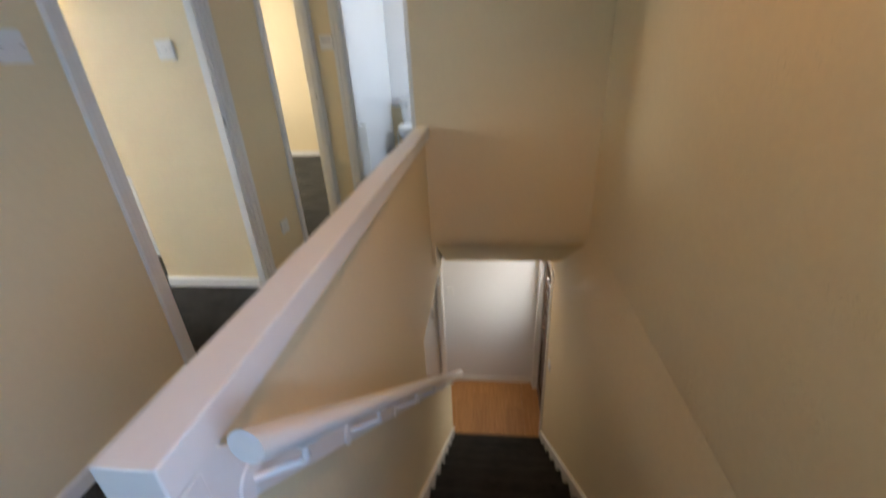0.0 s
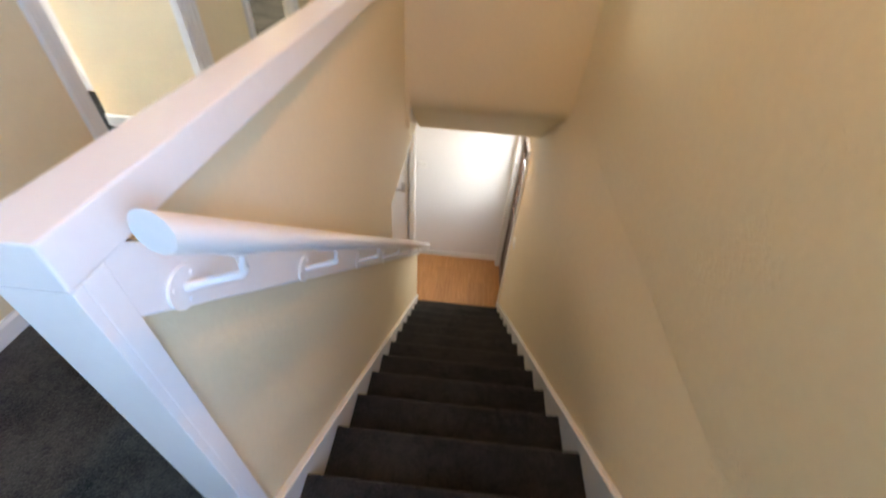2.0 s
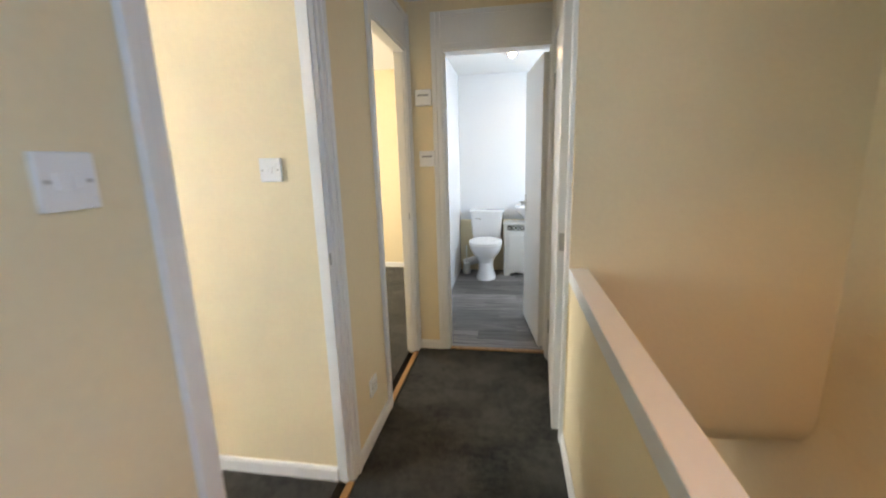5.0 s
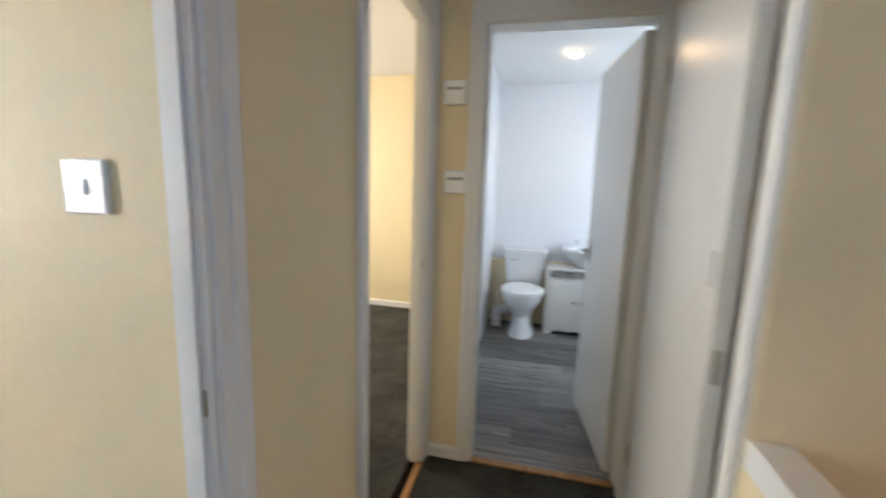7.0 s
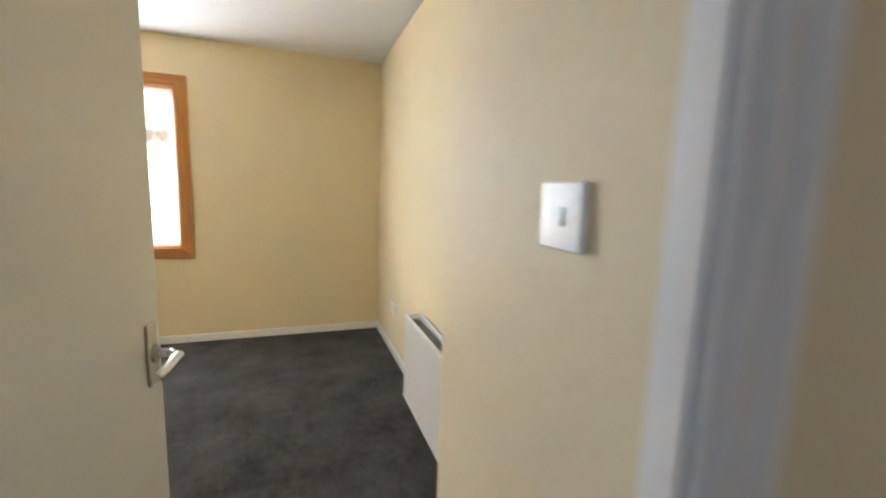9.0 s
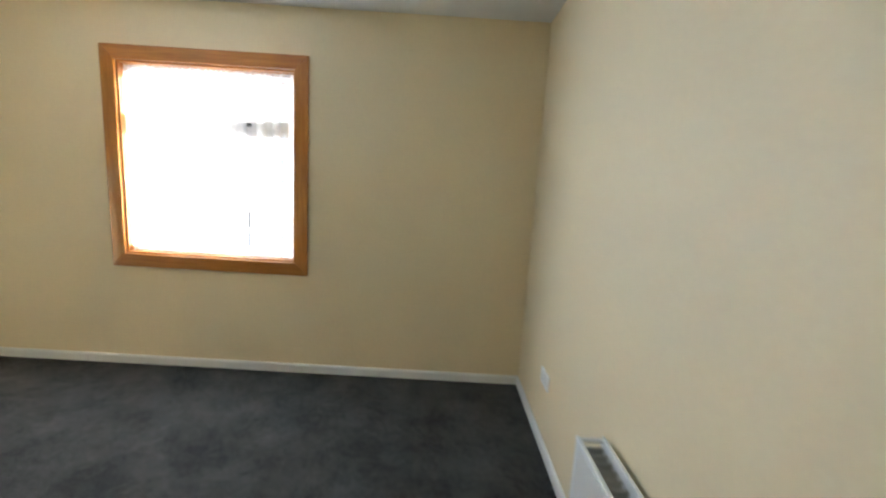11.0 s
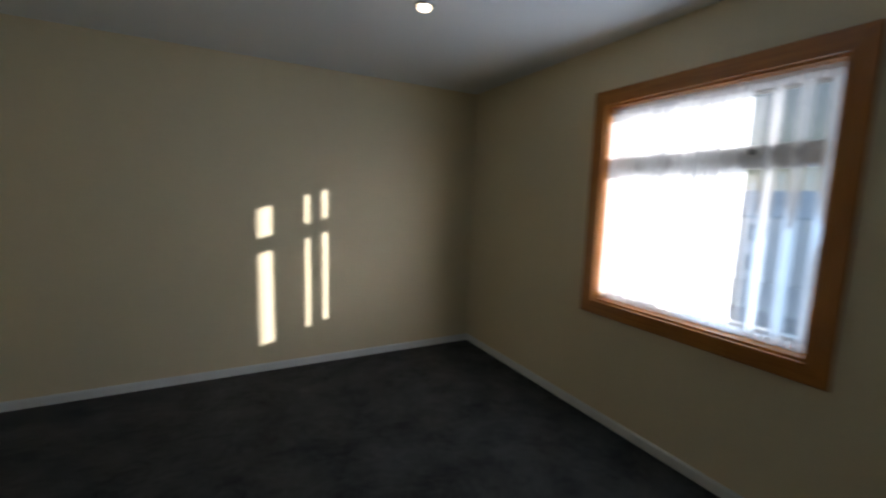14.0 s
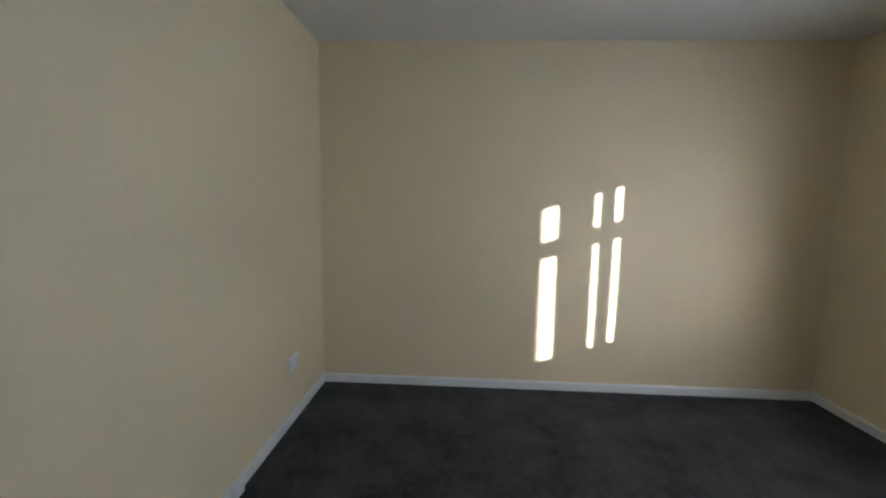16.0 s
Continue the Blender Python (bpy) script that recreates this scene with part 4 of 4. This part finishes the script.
cis = part("cistern", loft([oval(0, -0.10, 0.165, 0.085, 0.41, 40, 0.7), oval(0, -0.105, 0.18, 0.09, 0.55, 40, 0.75), oval(0, -0.105, 0.19, 0.092, 0.72, 40, 0.75)]), PORCELAIN, toilet, "", True)
part("cistern_lid", loft([oval(0, -0.106, 0.20, 0.1, 0.722, 40, 0.75), oval(0, -0.106, 0.203, 0.102, 0.735, 40, 0.75), oval(0, -0.106, 0.195, 0.096, 0.752, 40, 0.75)]), PORCELAIN, toilet, "", True)
part("flush_lever", pipe([(-0.13, -0.19, 0.66), (-0.13, -0.205, 0.66), (-0.10, -0.21, 0.655), (-0.06, -0.208, 0.65)], 0.006, sides=8), CHROME, toilet, "chrome flush lever", True)
part("soil_pipe", pipe([(0.0, -0.2, 0.18), (-0.05, -0.13, 0.17), (-0.16, -0.09, 0.13), (-0.28, -0.08, 0.09)], 0.05, sides=16), PLASTIC, toilet, "white waste pipe behind the toilet", True)
boxing = thing("pipe_boxing", "cream painted boxed-in pipes along bathroom wall", "boxing", place=(0, BATH_N, 0))
part("front_board", box(-0.925, 0.995, -0.065, -0.05, 0.0, 0.62, 0.003), CREAM, boxing)
part("top_board", box(-0.925, 0.995, -0.05, -0.001, 0.605, 0.62, 0.002), CREAM, boxing)

van = thing("vanity_cabinet", "white painted vanity cabinet with pierced frieze under basin", "cabinet", place=(-0.12, 5.225, 0.0))
VW = 0.27
for s in (-1, 1):
    part("side_panel", box(s * VW - 0.009, s * VW + 0.009, -0.24, 0.0, 0.0, 0.6, 0.002), GLOSS, van)
part("top_panel", box(-VW - 0.015, VW + 0.015, -0.255, 0.0, 0.6, 0.62, 0.004), GLOSS, van)
part("back_panel", box(-VW, VW, -0.01, 0.0, 0.02, 0.6), GLOSS, van)
part("top_rail", box(-VW + 0.009, VW - 0.009, -0.238, -0.222, 0.525, 0.6, 0.001), GLOSS, van)
# solid dark sheet painted as the shade inside the pierced openings
part("frieze", box(-VW + 0.03, VW - 0.03, -0.2395, -0.2375, 0.535, 0.59), DARK_METAL, van, "dark sheet for the shade in the frieze openings")
for k in range(10):
    x = -VW + 0.055 + k * (2 * VW - 0.11) / 9
    for s in (-1, 1):
        part("lattice", prism([(x - 0.026 * s - 0.005, 0.535), (x - 0.026 * s + 0.005, 0.535), (x + 0.026 * s + 0.005, 0.59), (x + 0.026 * s - 0.005, 0.59)], 1, -0.243, -0.239), GLOSS, van)
for s in (-1, 1):
    x0, x1 = (0.003, VW - 0.011) if s > 0 else (-VW + 0.011, -0.003)
    d = part("door", box(x0, x1, -0.256, -0.24, 0.085, 0.52, 0.003), GLOSS, van, "white panelled cabinet door")
    part("raised_panel", box(x0 + 0.035, x1 - 0.035, -0.262, -0.256, 0.125, 0.48, 0.004), GLOSS, d)
    kn = part("knob", lathe([(0.006, 0), (0.006, 0.012), (0.012, 0.018), (0.010, 0.026), (0.003, 0.028)], (0, 0, 0), 16), CHROME, d, "", True)
    kn.rotation_euler = (radians(90), 0, 0)
    kn.location = (0.03 * s, -0.256, 0.32)
plinth = [(-VW + 0.009, 0.08), (-VW + 0.009, 0.0), (-VW + 0.06, 0.0)]
for k in range(13):
    a = k / 12
    plinth.append((-VW + 0.07 + a * (2 * VW - 0.14), 0.03 + 0.014 * math.sin(a * math.pi * 3) ** 2))
plinth += [(VW - 0.06, 0.0), (VW - 0.009, 0.0), (VW - 0.009, 0.08)]
part("shaped_apron", prism(plinth, 1, -0.24, -0.225), GLOSS, van, "scalloped white apron")

basin = thing("wash_basin", "white porcelain wash basin with chrome taps", "basin", place=(-0.02, BATH_N, 0.0))
part("bowl", loft([oval(0, -0.19, 0.10, 0.08, 0.622), oval(0, -0.2, 0.17, 0.12, 0.68), oval(0, -0.21, 0.235, 0.165, 0.74), oval(0, -0.21, 0.255, 0.185, 0.78), oval(0, -0.21, 0.25, 0.18, 0.795),
                   oval(0, -0.225, 0.21, 0.13, 0.79), oval(0, -0.225, 0.17, 0.10, 0.74), oval(0, -0.225, 0.06, 0.04, 0.70)]), PORCELAIN, basin, "", True)
part("back_ledge", box(-0.25, 0.25, -0.11, -0.052, 0.72, 0.80, 0.012), PORCELAIN, basin, "", True)
for x in (-0.12, 0.12):
    tp = part("tap", lathe([(0.02, 0), (0.017, 0.01), (0.013, 0.03), (0.013, 0.05)], (x, -0.085, 0.8), 16), CHROME, basin, "chrome pillar tap", True)
    part("spout", pipe([(x, -0.085, 0.835), (x, -0.12, 0.84), (x, -0.15, 0.83), (x, -0.16, 0.815)], 0.009, sides=10), CHROME, tp, "", True)
    part("cross_head", box(x - 0.025, x + 0.025, -0.092, -0.078, 0.85, 0.864, 0.004), CHROME, tp)

brush = thing("toilet_brush", "white plastic toilet brush in its holder", "toilet brush", place=(-0.84, 5.08, 0.0))
part("holder", lathe([(0.045, 0), (0.048, 0.01), (0.04, 0.12), (0.038, 0.125)], (0, 0, 0), 20), PLASTIC, brush, "", True)
part("handle", rod((0, 0, 0.12), (0, 0, 0.34), 0.008), PLASTIC, brush, "", True)

# ---------------------------------------------------------------- outside the bedroom window


def house(place, length, wall_h, label, mat):
    h = thing("house", label, "house", "houses across the street", place)
    part("wall", box(-8, 0, 0, length, 0, wall_h), mat, h, "pale harled wall")
    part("roof", prism([(-8.3, wall_h), (0.35, wall_h), (0.35, wall_h + 0.15), (-4, wall_h + 1.7), (-8.3, wall_h + 0.15)], 1, -0.3, length + 0.3), SLATE, h, "dark blue slate roof")
    ch = part("chimney", box(-4.5, -3.5, length * 0.48, length * 0.48 + 1.2, wall_h + 1.2, wall_h + 2.4), mat, h)
    for z in (0.5, 2.3):
        n = int(length / 3)
        for k in range(n):
            y = 1.2 + k * (length - 2.0) / n
            w = part("window", box(0.0, 0.06, y, y + 1.2, z, z + 1.15, 0.01), GLOSS, h)
            part("pane", box(0.055, 0.07, y + 0.08, y + 1.12, z + 0.08, z + 1.07), DARK_PANE, w)


house((-30, -34, -2.9), 26, 3.75, "pale harled terrace with blue slate roof", RENDER_WALL)
house((-31, -4, -2.9), 17, 3.7, "pale harled house with blue slate roof", RENDER_WALL)

# ---------------------------------------------------------------- floor pieces
vinyl_meshes = {}


def plank(parent, x0, x1, y0, y1, z, thick, mat, store):
    key = (round(x1 - x0, 3), round(y1 - y0, 3))
    if key not in store:
        store[key] = finish(box(0.0006, key[0] - 0.0006, 0.0006, key[1] - 0.0006, -thick, 0, 0.0008, segments=1), "plank", mat)
    ob = new("plank", store[key])
    ob.parent = parent
    ob.location = (x0, y0, z)


row, y = 0, 3.075
while y < 5.235:
    y1 = min(y + 0.152, 5.236)
    x = -0.93 - (0.0, 0.55, 0.25, 0.75, 0.4)[row % 5]
    while x < 1.0:
        a, b = max(x, -0.928), min(x + 0.914, 0.998)
        if b - a > 0.02:
            plank(bath_floor, a, b, y, y1, 0.0, 0.006, VINYL, vinyl_meshes)
        x += 0.914
    y, row = y + 0.152, row + 1
lam_meshes = {}
row, x = 0, -1.19
while x < 0.88:
    x1 = min(x + 0.193, 0.884)
    y = 1.2 - (0.0, 0.5, 0.9, 0.3)[row % 4]
    while y < 3.69:
        a, b = y, min(y + 1.28, 3.685)
        if b - a > 0.02:
            plank(hall_floor, x, x1, a, b, HALL_Z, 0.008, LAMINATE, lam_meshes)
        y += 1.28
    x, row = x + 0.193, row + 1
